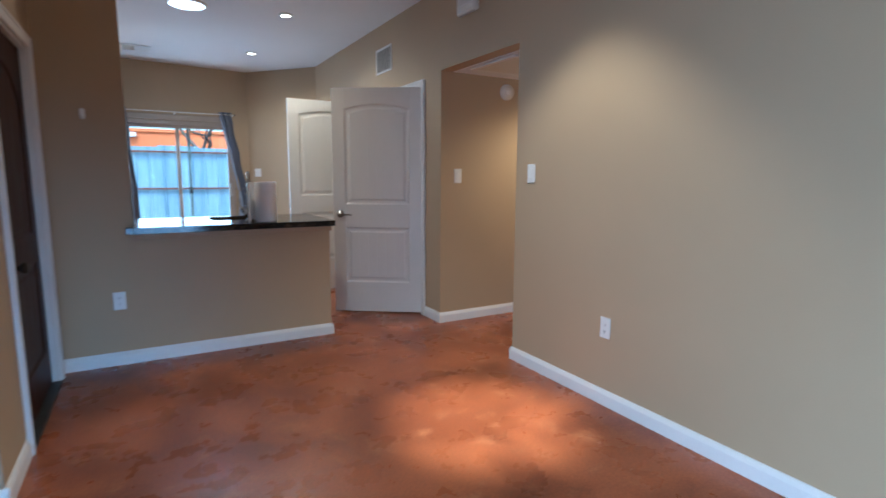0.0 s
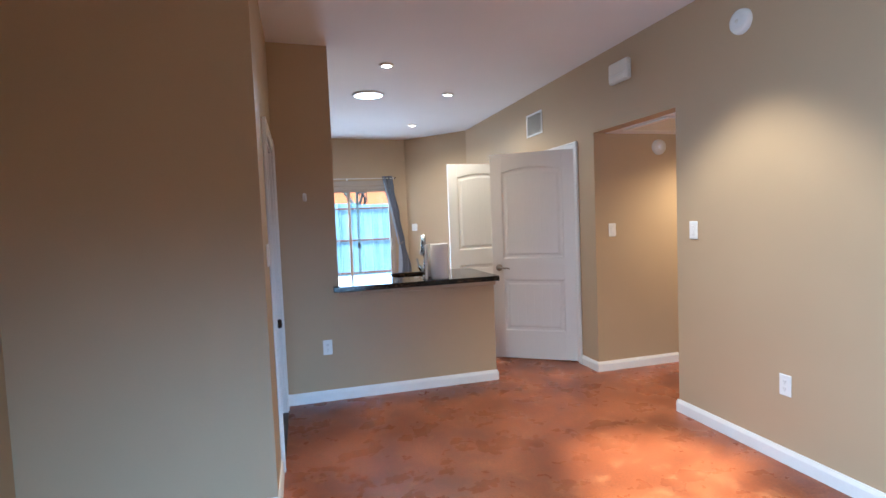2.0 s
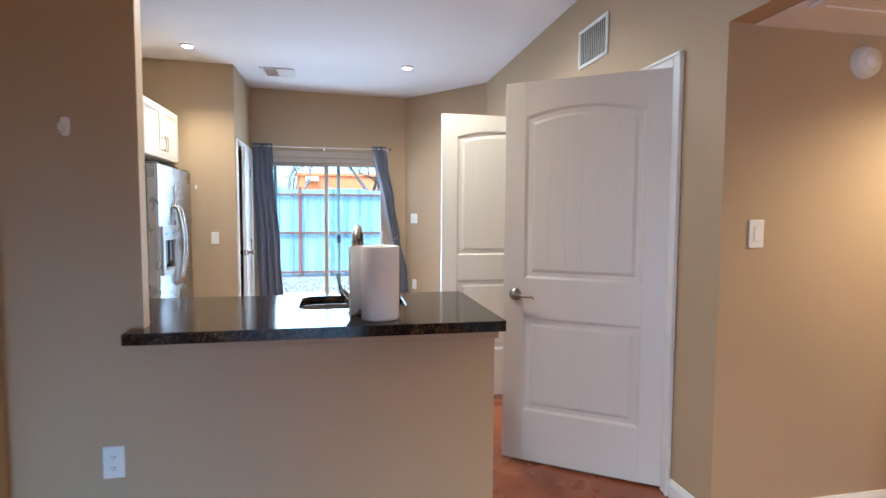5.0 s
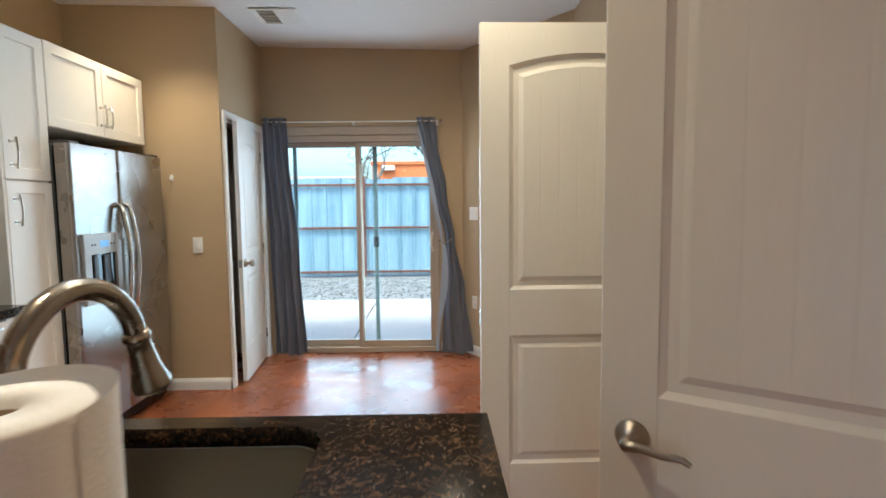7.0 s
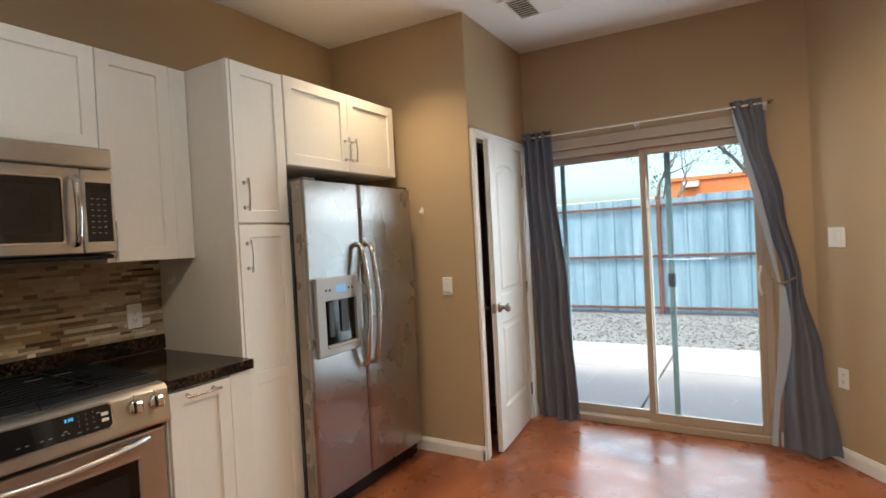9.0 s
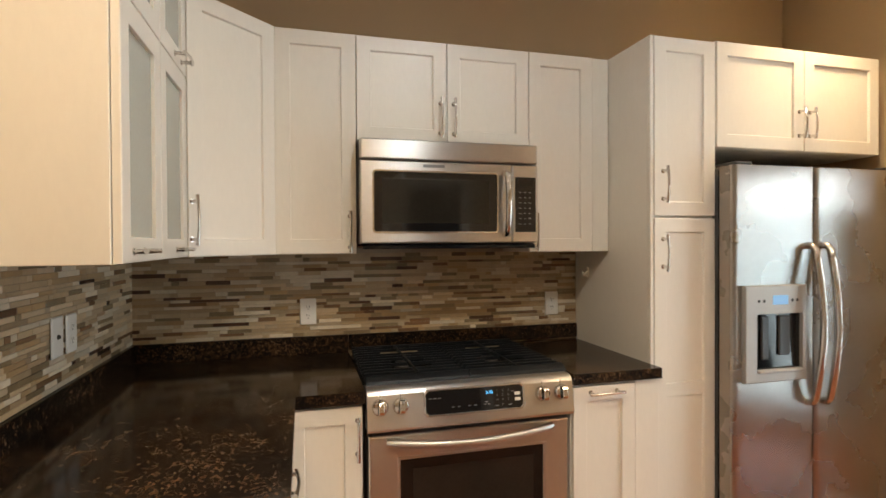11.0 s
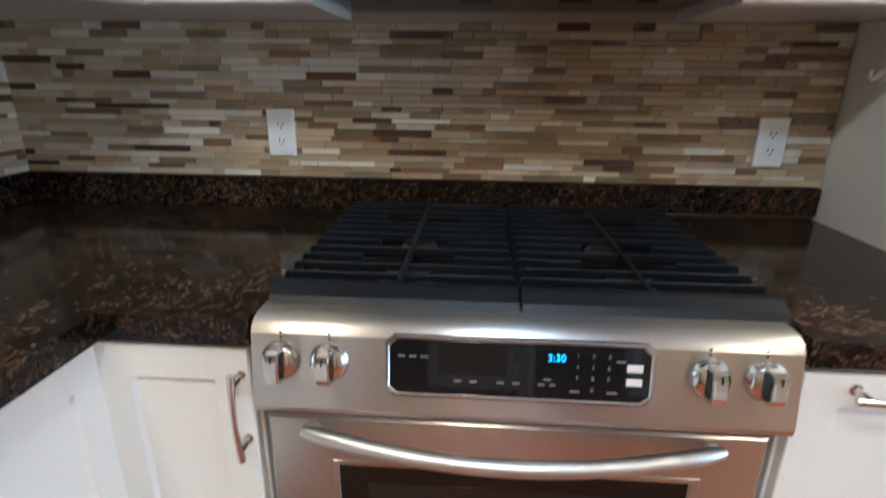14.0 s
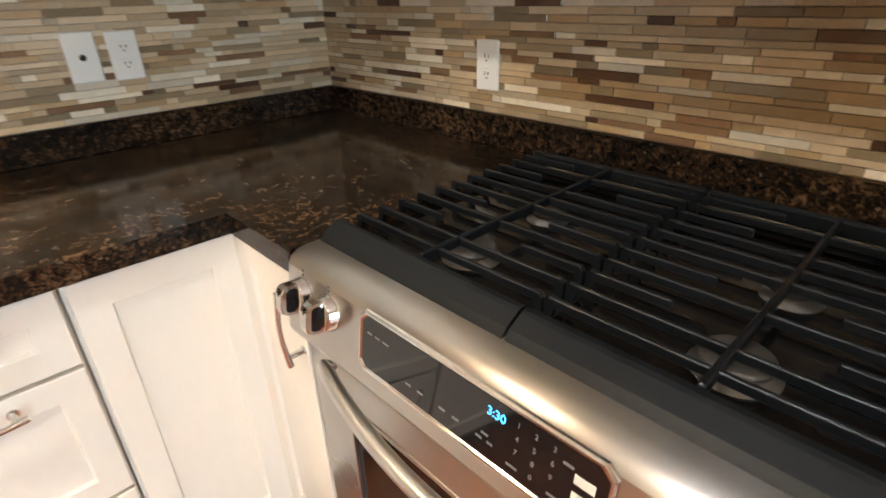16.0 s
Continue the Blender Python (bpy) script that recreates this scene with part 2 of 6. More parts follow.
M = {
    "wall": mat("tan_paint", (0.45, 0.337, 0.207), 0.62, var=0.035, scale=1.6, fine=260, bump=0.28, bscale=230, rvar=0.05, spec=0.35),
    "ceil": mat("white_ceiling_paint", (0.78, 0.77, 0.76), 0.85, var=0.02, scale=2, fine=200, bump=0.3, bscale=160, spec=0.2),
    "trim": mat("white_trim_paint", (0.78, 0.77, 0.74), 0.38, var=0.03, scale=4, fine=60, bump=0.03),
    "door": mat("white_door_paint", (0.76, 0.74, 0.70), 0.42, var=0.03, scale=3, fine=120, bump=0.10, bscale=140, stretch=(1, 1, 0.12)),
    "floor": concrete_floor(),
    "cab": mat("cream_cabinet_paint", (0.78, 0.735, 0.65), 0.36, var=0.03, scale=3, fine=70, bump=0.03, stretch=(1, 1, 0.4)),
    "toe": mat("dark_toe_kick", (0.05, 0.04, 0.035), 0.7),
    "granite": granite(),
    "steel": brushed("brushed_steel_horizontal", (0.54, 0.515, 0.48), 0.30, (5, 5, 700), (0, 0, 1)),
    "steelv": brushed("brushed_steel_door", (0.43, 0.42, 0.405), 0.28, (5, 600, 5), (0, 1, 0)),
    "chrome": mat("polished_nickel", (0.66, 0.63, 0.59), 0.16, 1.0, var=0.03),
    "nickel": mat("satin_nickel", (0.34, 0.305, 0.26), 0.28, 1.0, var=0.04),
    "black": mat("black_enamel", (0.006, 0.006, 0.007), 0.10, var=0.2, spec=0.28, rvar=0.03),
    "bronze": mat("dark_bronze", (0.030, 0.022, 0.016), 0.38, 0.8, var=0.15),
    "iron": mat("cast_iron_grey", (0.006, 0.0075, 0.0095), 0.40, var=0.25, fine=160, bump=0.1, spec=0.24),
    "head": mat("dull_burner_aluminium", (0.12, 0.115, 0.11), 0.5, 0.6, var=0.12),
    "cap": mat("enamel_burner_cap", (0.055, 0.052, 0.050), 0.38, var=0.15, fine=120),
    "blackglass": mat("black_glass", (0.008, 0.008, 0.009), 0.045, var=0.1, rvar=0.01),
    "ovenglass": mat("smoked_oven_glass", (0.018, 0.016, 0.013), 0.10, var=0.2, rvar=0.02, spec=0.32),
    "darkplastic": mat("charcoal_plastic", (0.030, 0.030, 0.031), 0.45),
    "plastic": mat("white_plastic", (0.80, 0.79, 0.75), 0.35, var=0.02),
    "almond": mat("off_white_plastic", (0.70, 0.67, 0.60), 0.4, var=0.02),
    "slot": mat("dark_slot", (0.02, 0.018, 0.016), 0.6),
    "fdoor": mat("dark_stained_wood", (0.016, 0.006, 0.0045), 0.45, color2=(0.042, 0.015, 0.010), scale=5, fine=60, stretch=(8, 8, 0.6), bump=0.12, spec=0.10),
    "curtain": mat("slate_blue_cloth", (0.15, 0.16, 0.195), 0.85, var=0.10, scale=5, fine=300, bump=0.25, bscale=420, spec=0.15),
    "lining": mat("pale_curtain_lining", (0.36, 0.42, 0.52), 0.8, var=0.06, fine=300, bump=0.2, spec=0.15),
    "almframe": mat("beige_aluminium", (0.42, 0.34, 0.26), 0.45, var=0.04),
    "gasket": mat("grey_green_screen_frame", (0.16, 0.20, 0.19), 0.5),
    "paper": mat("white_paper", (0.84, 0.81, 0.78), 0.9, var=0.03, fine=180, bump=0.5, bscale=160, spec=0.1),
    "card": mat("brown_card", (0.25, 0.16, 0.09), 0.9),
    "patio": mat("patio_concrete", (0.36, 0.32, 0.295), 0.85, var=0.10, scale=1.2, fine=40, bump=0.2),
    "gravel": mat("grey_gravel", (0.07, 0.068, 0.066), 0.95, color2=(0.27, 0.26, 0.25), scale=24, fine=60, bump=1.0, bscale=26),
    "fence": mat("galvanised_fence_sheet", (0.13, 0.22, 0.28), 0.5, 0.2, color2=(0.27, 0.38, 0.45), scale=1.4, fine=16, stretch=(5, 5, 0.35), rvar=0.15),
    "rust": mat("rusty_steel_rail", (0.11, 0.038, 0.022), 0.75, var=0.35, scale=8, bump=0.3),
    "orange": mat("orange_stucco", (0.60, 0.17, 0.055), 0.9, var=0.08, bump=0.3),
    "bark": mat("grey_bark", (0.10, 0.085, 0.07), 0.9, var=0.3, scale=9, bump=0.6, bscale=30),
    "leaf": mat("olive_leaf", (0.060, 0.075, 0.030), 0.7, var=0.35, scale=6),
    "glass": glass_mat("window_glass", (0.92, 0.98, 0.99)),
    "frost": mat("frosted_cabinet_glass", (0.40, 0.41, 0.36), 0.22, var=0.06, scale=1.5),
    "sink": mat("satin_steel_sink", (0.30, 0.275, 0.24), 0.40, 1.0, var=0.04),
    "lamp": glow("lamp_bulb", (1.0, 0.86, 0.66), 14),
    "tubeglow": glow("skylight_diffuser", (0.90, 0.96, 1.0), 5),
    "clock": glow("blue_display_digits", (0.08, 0.50, 1.0), 1.8),
    "screenblue": glow("blue_backlit_display", (0.16, 0.36, 0.62), 0.5),
    "fridgegrey": mat("dark_grey_painted_steel", (0.11, 0.105, 0.10), 0.42, var=0.05),
    "fridgeedge": mat("taupe_painted_steel", (0.30, 0.265, 0.225), 0.30, 0.3, var=0.05),
    "silver": mat("silver_plastic", (0.36, 0.35, 0.33), 0.42, 0.2, var=0.04),
    "winborder": mat("black_window_border", (0.010, 0.0085, 0.007), 0.06, var=0.1, rvar=0.01, spec=0.32),
    "mark": mat("grey_print", (0.17, 0.17, 0.17), 0.5),
    "satin": brushed("satin_steel", (0.62, 0.60, 0.57), 0.36, (300, 8, 300)),
    "grout": mat("tile_grout", (0.40, 0.33, 0.25), 0.85, var=0.1, fine=120),
    "vinyl": mat("dark_threshold", (0.015, 0.014, 0.013), 0.5),
}


# ---- mesh helpers ----
class MB:
    """Collects vertices and faces of one mesh."""

    def __init__(self):
        self.v, self.f, self.s = [], [], []

    def add(self, verts, faces, smooth=False, m=None):
        o = len(self.v)
        self.v += [tuple(m @ Vector(p)) for p in verts] if m else [tuple(p) for p in verts]
        self.f += [tuple(i + o for i in f) for f in faces]
        self.s += [smooth] * len(faces)
        return self

    def box(self, x0, x1, y0, y1, z0, z1, r=0.0, m=None):
        if x0 > x1: x0, x1 = x1, x0
        if y0 > y1: y0, y1 = y1, y0
        if z0 > z1: z0, z1 = z1, z0
        r = min(r, (x1 - x0) * 0.45, (y1 - y0) * 0.45, (z1 - z0) * 0.45)
        if r <= 0:
            vs = [(x, y, z) for z in (z0, z1) for y in (y0, y1) for x in (x0, x1)]
            fs = [(0, 2, 3, 1), (4, 5, 7, 6), (0, 1, 5, 4), (2, 6, 7, 3), (0, 4, 6, 2), (1, 3, 7, 5)]
            return self.add(vs, fs, False, m)
        X, Y, Z = (x0, x1), (y0, y1), (z0, z1)
        vs, idx = [], {}
        for i in (0, 1):
            for j in (0, 1):
                for k in (0, 1):
                    sx, sy, sz = (1 - 2 * i) * r, (1 - 2 * j) * r, (1 - 2 * k) * r
                    for a, p in (("x", (X[i], Y[j] + sy, Z[k] + sz)), ("y", (X[i] + sx, Y[j], Z[k] + sz)), ("z", (X[i] + sx, Y[j] + sy, Z[k]))):
                        idx[i, j, k, a] = len(vs)
                        vs.append(p)
        g = lambda i, j, k, a: idx[i, j, k, a]
        fs = []
        for i in (0, 1):
            q = [g(i, 0, 0, "x"), g(i, 1, 0, "x"), g(i, 1, 1, "x"), g(i, 0, 1, "x")]
            fs.append(q if i else q[::-1])
            q = [g(0, i, 0, "y"), g(1, i, 0, "y"), g(1, i, 1, "y"), g(0, i, 1, "y")]
            fs.append(q[::-1] if i else q)
            q = [g(0, 0, i, "z"), g(1, 0, i, "z"), g(1, 1, i, "z"), g(0, 1, i, "z")]
            fs.append(q if i else q[::-1])
        for i in (0, 1):
            for j in (0, 1):
                q = [g(i, j, 0, "x"), g(i, j, 1, "x"), g(i, j, 1, "y"), g(i, j, 0, "y")]
                fs.append(q if (i + j) % 2 else q[::-1])
                q = [g(i, 0, j, "x"), g(i, 1, j, "x"), g(i, 1, j, "z"), g(i, 0, j, "z")]
                fs.append(q[::-1] if (i + j) % 2 == 0 else q)
                q = [g(0, i, j, "y"), g(1, i, j, "y"), g(1, i, j, "z"), g(0, i, j, "z")]
                fs.append(q if (i + j) % 2 else q[::-1])
                for k in (0, 1):
                    q = [g(i, j, k, "x"), g(i, j, k, "y"), g(i, j, k, "z")]
                    fs.append(q if (i + j + k) % 2 else q[::-1])
        return self.add(vs, fs, False, m)

    def ring(self, outer, inner, y0, y1, depth, m=None, through=False, c=0.002):
        """A flat frame: rectangles (u0, u1, z0, z1); back at y0, front at y1, the middle sunk by depth or open."""
        def lp(r, y, d=0.0):
            return [(r[0] + d, y, r[2] + d), (r[1] - d, y, r[2] + d), (r[1] - d, y, r[3] - d), (r[0] + d, y, r[3] - d)]
        s = 0.0 if through else 0.003
        loops = [lp(outer, y0), lp(outer, y1 - c), lp(outer, y1, c), lp(inner, y1, -c * 0.5), lp(inner, y1 - c * 0.5), lp(inner, y0 if through else y1 - depth, s)]
        k = len(loops)
        fs = [(j * 4 + i, j * 4 + (i + 1) % 4, (j + 1) * 4 + (i + 1) % 4, (j + 1) * 4 + i) for j in range(k - 1) for i in range(4)]
        e = (k - 1) * 4
        fs += [(e + i, e + (i + 1) % 4, (i + 1) % 4, i) for i in range(4)] if through else [(e, e + 1, e + 2, e + 3), (3, 2, 1, 0)]
        return self.add([p for q in loops for p in q], fs, False, m)

    def tube(self, path, r, n=12, caps=True, m=None):
        path = [Vector(p) for p in path]
        rs = r if isinstance(r, (list, tuple)) else [r] * len(path)
        vs, fs = [], []
        prev = None
        for i, p in enumerate(path):
            d = (path[min(i + 1, len(path) - 1)] - path[max(i - 1, 0)]).normalized()
            if prev is None:
                u = d.orthogonal().normalized()
            else:
                u = (prev - d * prev.dot(d)).normalized()
            prev = u
            w = d.cross(u)
            for k in range(n):
                a = 2 * math.pi * k / n
                vs.append(p + (u * math.cos(a) + w * math.sin(a)) * rs[i])
        for i in range(len(path) - 1):
            for k in range(n):
                fs.append((i * n + k, i * n + (k + 1) % n, (i + 1) * n + (k + 1) % n, (i + 1) * n + k))
        self.add(vs, fs, True, m)
        if caps:
            L = len(path) - 1
            self.add([vs[k] for k in range(n)], [tuple(range(n))[::-1]], False, m)
            self.add([vs[L * n + k] for k in range(n)], [tuple(range(n))], False, m)
        return self

    def lathe(self, prof, n=24, m=None, smooth=True):
        """prof: (radius, height) along z."""
        vs = [(r * math.cos(2 * math.pi * k / n), r * math.sin(2 * math.pi * k / n), z) for r, z in prof for k in range(n)]
        fs = [(i * n + k, i * n + (k + 1) % n, (i + 1) * n + (k + 1) % n, (i + 1) * n + k) for i in range(len(prof) - 1) for k in range(n)]
        self.add(vs, fs, smooth, m)
        for i, flip in ((0, True), (len(prof) - 1, False)):
            if prof[i][0] > 1e-4 and prof[0] != prof[-1]:
                q = tuple(range(n))
                self.add([vs[i * n + k] for k in range(n)], [q[::-1] if flip else q], False, m)
        return self

    def prism(self, pts, d0, d1, m=None):
        """An outline in (x, z), from y = d0 to d1."""
        n = len(pts)
        vs = [(x, d0, z) for x, z in pts] + [(x, d1, z) for x, z in pts]
        fs = [tuple(range(n)), tuple(range(2 * n - 1, n - 1, -1))] + [(i, i + n, (i + 1) % n + n, (i + 1) % n) for i in range(n)]
        return self.add(vs, fs, False, m)


WORLD = {}


def mesh_of(name, mb, material, weld=False):
    me = bpy.data.meshes.new(name)
    me.from_pydata(mb.v, [], mb.f)
    me.polygons.foreach_set("use_smooth", mb.s)
    for k in (material if isinstance(material, (list, tuple)) else [material]):
        me.materials.append(M[k] if isinstance(k, str) else k)
    b = bmesh.new()
    b.from_mesh(me)
    if weld:
        bmesh.ops.remove_doubles(b, verts=b.verts, dist=0.0002)
    bmesh.ops.recalc_face_normals(b, faces=b.faces)
    b.to_mesh(me)
    b.free()
    return me


def thing(name, m, label="", category="", group="", kind=""):
    ob = new(name)
    m = m if isinstance(m, Matrix) else Matrix.Translation(m)
    ob.matrix_basis = m
    ob.empty_display_size = 0.1
    WORLD[ob] = m
    return tagged(ob, label, category, group, kind)


def part(name, mb, material, parent, label="", world=True, weld=False):
    """One mesh under a thing or a part. world: the vertices are in world coordinates."""
    if world:
        inv = WORLD[parent].inverted()
        mb.v = [tuple(inv @ Vector(p)) for p in mb.v]
    ob = new(name, mesh_of(name, mb, material, weld))
    ob.parent = parent
    WORLD[ob] = WORLD[parent]
    return tagged(ob, label)


def solid(name, mb, material, label="", category="", kind="structure"):
    ob = new(name, mesh_of(name, mb, material))
    WORLD[ob] = Matrix.Identity(4)
    return tagged(ob, label, category, "", kind)


def arc(cx, cz, r, a0, a1, n):
    return [(cx + r * math.cos(radians(a0 + (a1 - a0) * i / n)), cz + r * math.sin(radians(a0 + (a1 - a0) * i / n))) for i in range(n + 1)]

# ---- large structure ----
RW = 2.45      # east wall face
BY = 4.12      # south face of the bar wall
KY = 4.18      # kitchen side of that wall
KX = -1.22     # kitchen west wall face
CY = 7.615     # alcove wall beside the refrigerator
CX = -0.12     # closet wall face
NY = 8.555     # north wall face
EX = -0.242    # entry wall face
LY = 2.540     # living side wall face
LX = -1.325    # living west wall face
SY = -2.6      # south wall face

fl = MB()
fl.box(-1.75, 4.8, -2.8, 8.80, -0.12, 0.0)
solid("floor", fl, "floor", "glossy red-brown stained concrete floor, mottled and scuffed", "floor")
w = MB()
w.box(RW, RW + 0.12, SY, 2.945, 0, 2.9)
w.box(RW, RW + 0.12, 2.945, 3.97, 2.12, 2.9)
w.box(RW, RW + 0.12, 3.97, 4.30, 0, 2.9)
w.box(RW, RW + 0.12, 4.30, 5.11, 2.045, 2.9)
w.box(RW, RW + 0.12, 5.11, 5.72, 0, 2.9)
w.box(RW, RW + 0.12, 5.72, 6.53, 2.045, 2.9)
w.box(RW, RW + 0.12, 6.53, 7.60, 0, 2.9)
solid("wall_east", w, "wall", "tan painted textured plaster wall with doorways", "wall")
w = MB()
dv = (Vector((1.70, NY, 0)) - Vector((RW, 7.53, 0)))
cm = Matrix.Translation((RW, 7.53, 0)) @ Matrix.Rotation(math.atan2(dv.y, dv.x), 4, "Z")
w.box(0, dv.length, -0.12, 0, 0, 2.9, m=cm)
solid("wall_chamfer", w, "wall", "tan painted angled corner wall", "wall")
w = MB()
w.box(CX - 0.1, 0.0, NY, NY + 0.14, 0, 2.9)
w.box(0.0, 1.48, NY, NY + 0.14, 2.02, 2.9)
w.box(1.48, 1.95, NY, NY + 0.14, 0, 2.9)
solid("wall_north", w, "wall", "tan painted wall around a sliding glass door", "wall")
w = MB()
w.box(CX - 0.11, CX, CY, 7.69, 0, 2.9)
w.box(CX - 0.11, CX, 7.69, 8.45, 2.045, 2.9)
w.box(CX - 0.11, CX, 8.45, NY, 0, 2.9)
solid("wall_closet", w, "wall", "tan painted closet wall with a doorway", "wall")
w = MB()
w.box(KX - 0.12, CX - 0.11, CY, CY + 0.11, 0, 2.9)
solid("wall_alcove", w, "wall", "tan painted wall beside the refrigerator", "wall")
w = MB()
w.box(KX - 0.12, KX, KY, CY, 0, 2.9)
solid("wall_west_kitchen", w, "wall", "tan painted kitchen wall", "wall")
w = MB()
w.box(KX - 0.12, EX - 0.12, BY - 0.02, KY, 0, 2.9)
w.box(EX - 0.12, 0.21, BY, KY, 0, 2.9)
solid("wall_partition", w, "wall", "tan painted partition wall ending beside the bar", "wall")
w = MB()
w.box(0.21, 1.53, BY, BY + 0.115, 0, 0.878)
w.box(0.21, 1.545, BY - 0.012, BY, 0.835, 0.878, 0.004)
solid("wall_bar", w, "wall", "low tan painted bar wall under a granite top", "wall")
w = MB()
w.box(EX - 0.14, EX, LY - 0.0, 3.03, 0, 2.9)
w.box(EX - 0.14, EX, 3.03, 3.955, 1.99, 2.9)
w.box(EX - 0.14, EX, 3.955, BY, 0, 2.9)
solid("wall_entry", w, "wall", "tan painted wall around the front door", "wall")
w = MB()
w.box(LX - 0.12, EX - 0.14, LY, LY + 0.12, 0, 2.9)
solid("wall_side", w, "wall", "tan painted living room side wall", "wall")
w = MB()
w.box(LX - 0.12, LX, SY, -2.0, 0, 2.9)
w.box(LX - 0.12, LX, -0.5, LY + 0.12, 0, 2.9)
# sill and head of an invented opening, out of view, round the west fill
w.box(LX - 0.12, LX, -2.0, -0.5, 0, 0.20)
w.box(LX - 0.12, LX, -2.0, -0.5, 1.32, 2.9)
solid("wall_west", w, "wall", "tan painted living room wall with an added, unseen opening for a fill lamp", "wall")
w = MB()
w.box(LX - 0.12, -1.0, SY - 0.14, SY, 0, 2.9)
w.box(1.2, RW + 0.12, SY - 0.14, SY, 0, 2.9)
# assumed low opening, never in view, made to hold the south fill
w.box(-1.0, 1.2, SY - 0.14, SY, 0, 0.1)
w.box(-1.0, 1.2, SY - 0.14, SY, 0.65, 2.9)
solid("wall_south", w, "wall", "unseen tan painted wall with a low opening added for a fill lamp", "wall")
w = MB()
w.box(RW + 0.12, 4.7, 3.97, 4.09, 0, 2.4)
solid("wall_hall_north", w, "wall", "tan painted hallway wall", "wall")
w = MB()
w.box(RW + 0.12, 4.7, 2.75, 2.87, 0, 2.4)
solid("wall_hall_south", w, "wall", "tan painted hallway wall", "wall")
w = MB()
w.box(4.6, 4.72, 2.87, 3.97, 0, 2.4)
solid("wall_hall_end", w, "wall", "tan painted hallway wall", "wall")
# small dark rooms behind the open doors, so the doorways do not look outside
w = MB()
w.box(RW + 0.12, 4.0, 4.09, 4.14, 0, 2.5)
w.box(3.9, 4.0, 4.14, 7.4, 0, 2.5)
w.box(RW + 0.12, 4.0, 7.4, 7.5, 0, 2.5)
w.box(-1.34, CX - 0.11, 8.60, 8.70, 0, 2.5)
w.box(-1.34, -1.24, CY + 0.11, 8.60, 0, 2.5)
w.box(-1.5, EX - 0.14, 2.69, 2.71, 0, 2.5)
solid("wall_back_rooms", w, "wall", "plain walls of the adjoining rooms", "wall")
c = MB()
pts = [(x, y) for x in (-1.6, RW + 0.12) for y in (SY - 0.14, 8.70)]
c.add([(x, y, cz(x)) for x, y in pts] + [(x, y, 3.05) for x, y in pts], [(0, 1, 3, 2), (4, 6, 7, 5), (0, 4, 5, 1), (2, 3, 7, 6), (0, 2, 6, 4), (1, 5, 7, 3)])
solid("ceiling", c, "ceil", "flat white painted ceiling", "ceiling")
c = MB()
c.box(RW + 0.12, 4.72, 2.87, 3.97, 2.115, 2.17)
solid("ceiling_hall", c, "ceil", "low white hallway ceiling", "ceiling")
c = MB()
c.box(RW + 0.12, 4.0, 4.09, 7.5, 2.5, 2.55)
c.box(-1.34, CX - 0.11, CY + 0.11, 8.7, 2.5, 2.55)
solid("ceiling_back_rooms", c, "ceil", "plain ceiling of adjoining rooms", "ceiling")


def baseboard(x0, y0, x1, y1, side):
    """A skirting board along a wall line; side: which way it stands proud."""
    p, q = Vector((x0, y0, 0)), Vector((x1, y1, 0))
    d = q - p
    m = Matrix.Translation(p) @ Matrix.Rotation(math.atan2(d.y, d.x), 4, "Z")
    L, s = d.length, side
    b = MB()
    pr = [(0, 0), (0.015, 0), (0.015, 0.062), (0.011, 0.074), (0.007, 0.080), (0.006, 0.086), (0, 0.088)]
    n = len(pr)
    vs = [(0, s * a, z) for a, z in pr] + [(L, s * a, z) for a, z in pr]
    b.add(vs, [tuple(range(n)), tuple(range(2 * n - 1, n - 1, -1))] + [(i, i + n, (i + 1) % n + n, (i + 1) % n) for i in range(n)], False, m)
    solid("baseboard", b, "trim", "white painted moulded baseboard", "baseboard")


baseboard(RW, SY, RW, 2.945, 1)
baseboard(RW - 0.015, 2.945, RW + 0.12, 2.945, 1)
baseboard(RW, 3.97, RW, 4.235, 1)
baseboard(RW - 0.015, 3.97, 4.6, 3.97, -1)
baseboard(RW, 5.175, RW, 5.655, 1)
baseboard(RW, 6.595, RW, 7.53, 1)
baseboard(RW, 7.53, 1.70, NY, 1)
baseboard(1.70, NY, 1.49, NY, 1)
baseboard(EX, BY, 1.53, BY, -1)
baseboard(1.53, BY - 0.015, 1.53, BY + 0.115, -1)
baseboard(EX, 4.02, EX, BY, -1)
baseboard(EX, LY, EX, 2.965, -1)
baseboard(LX, LY, EX + 0.015, LY, -1)
baseboard(LX, SY, LX, LY, -1)
baseboard(-0.62, CY, CX + 0.015, CY, -1)
baseboard(CX, CY - 0.015, CX, 7.625, -1)
baseboard(CX, 8.515, CX, NY, -1)


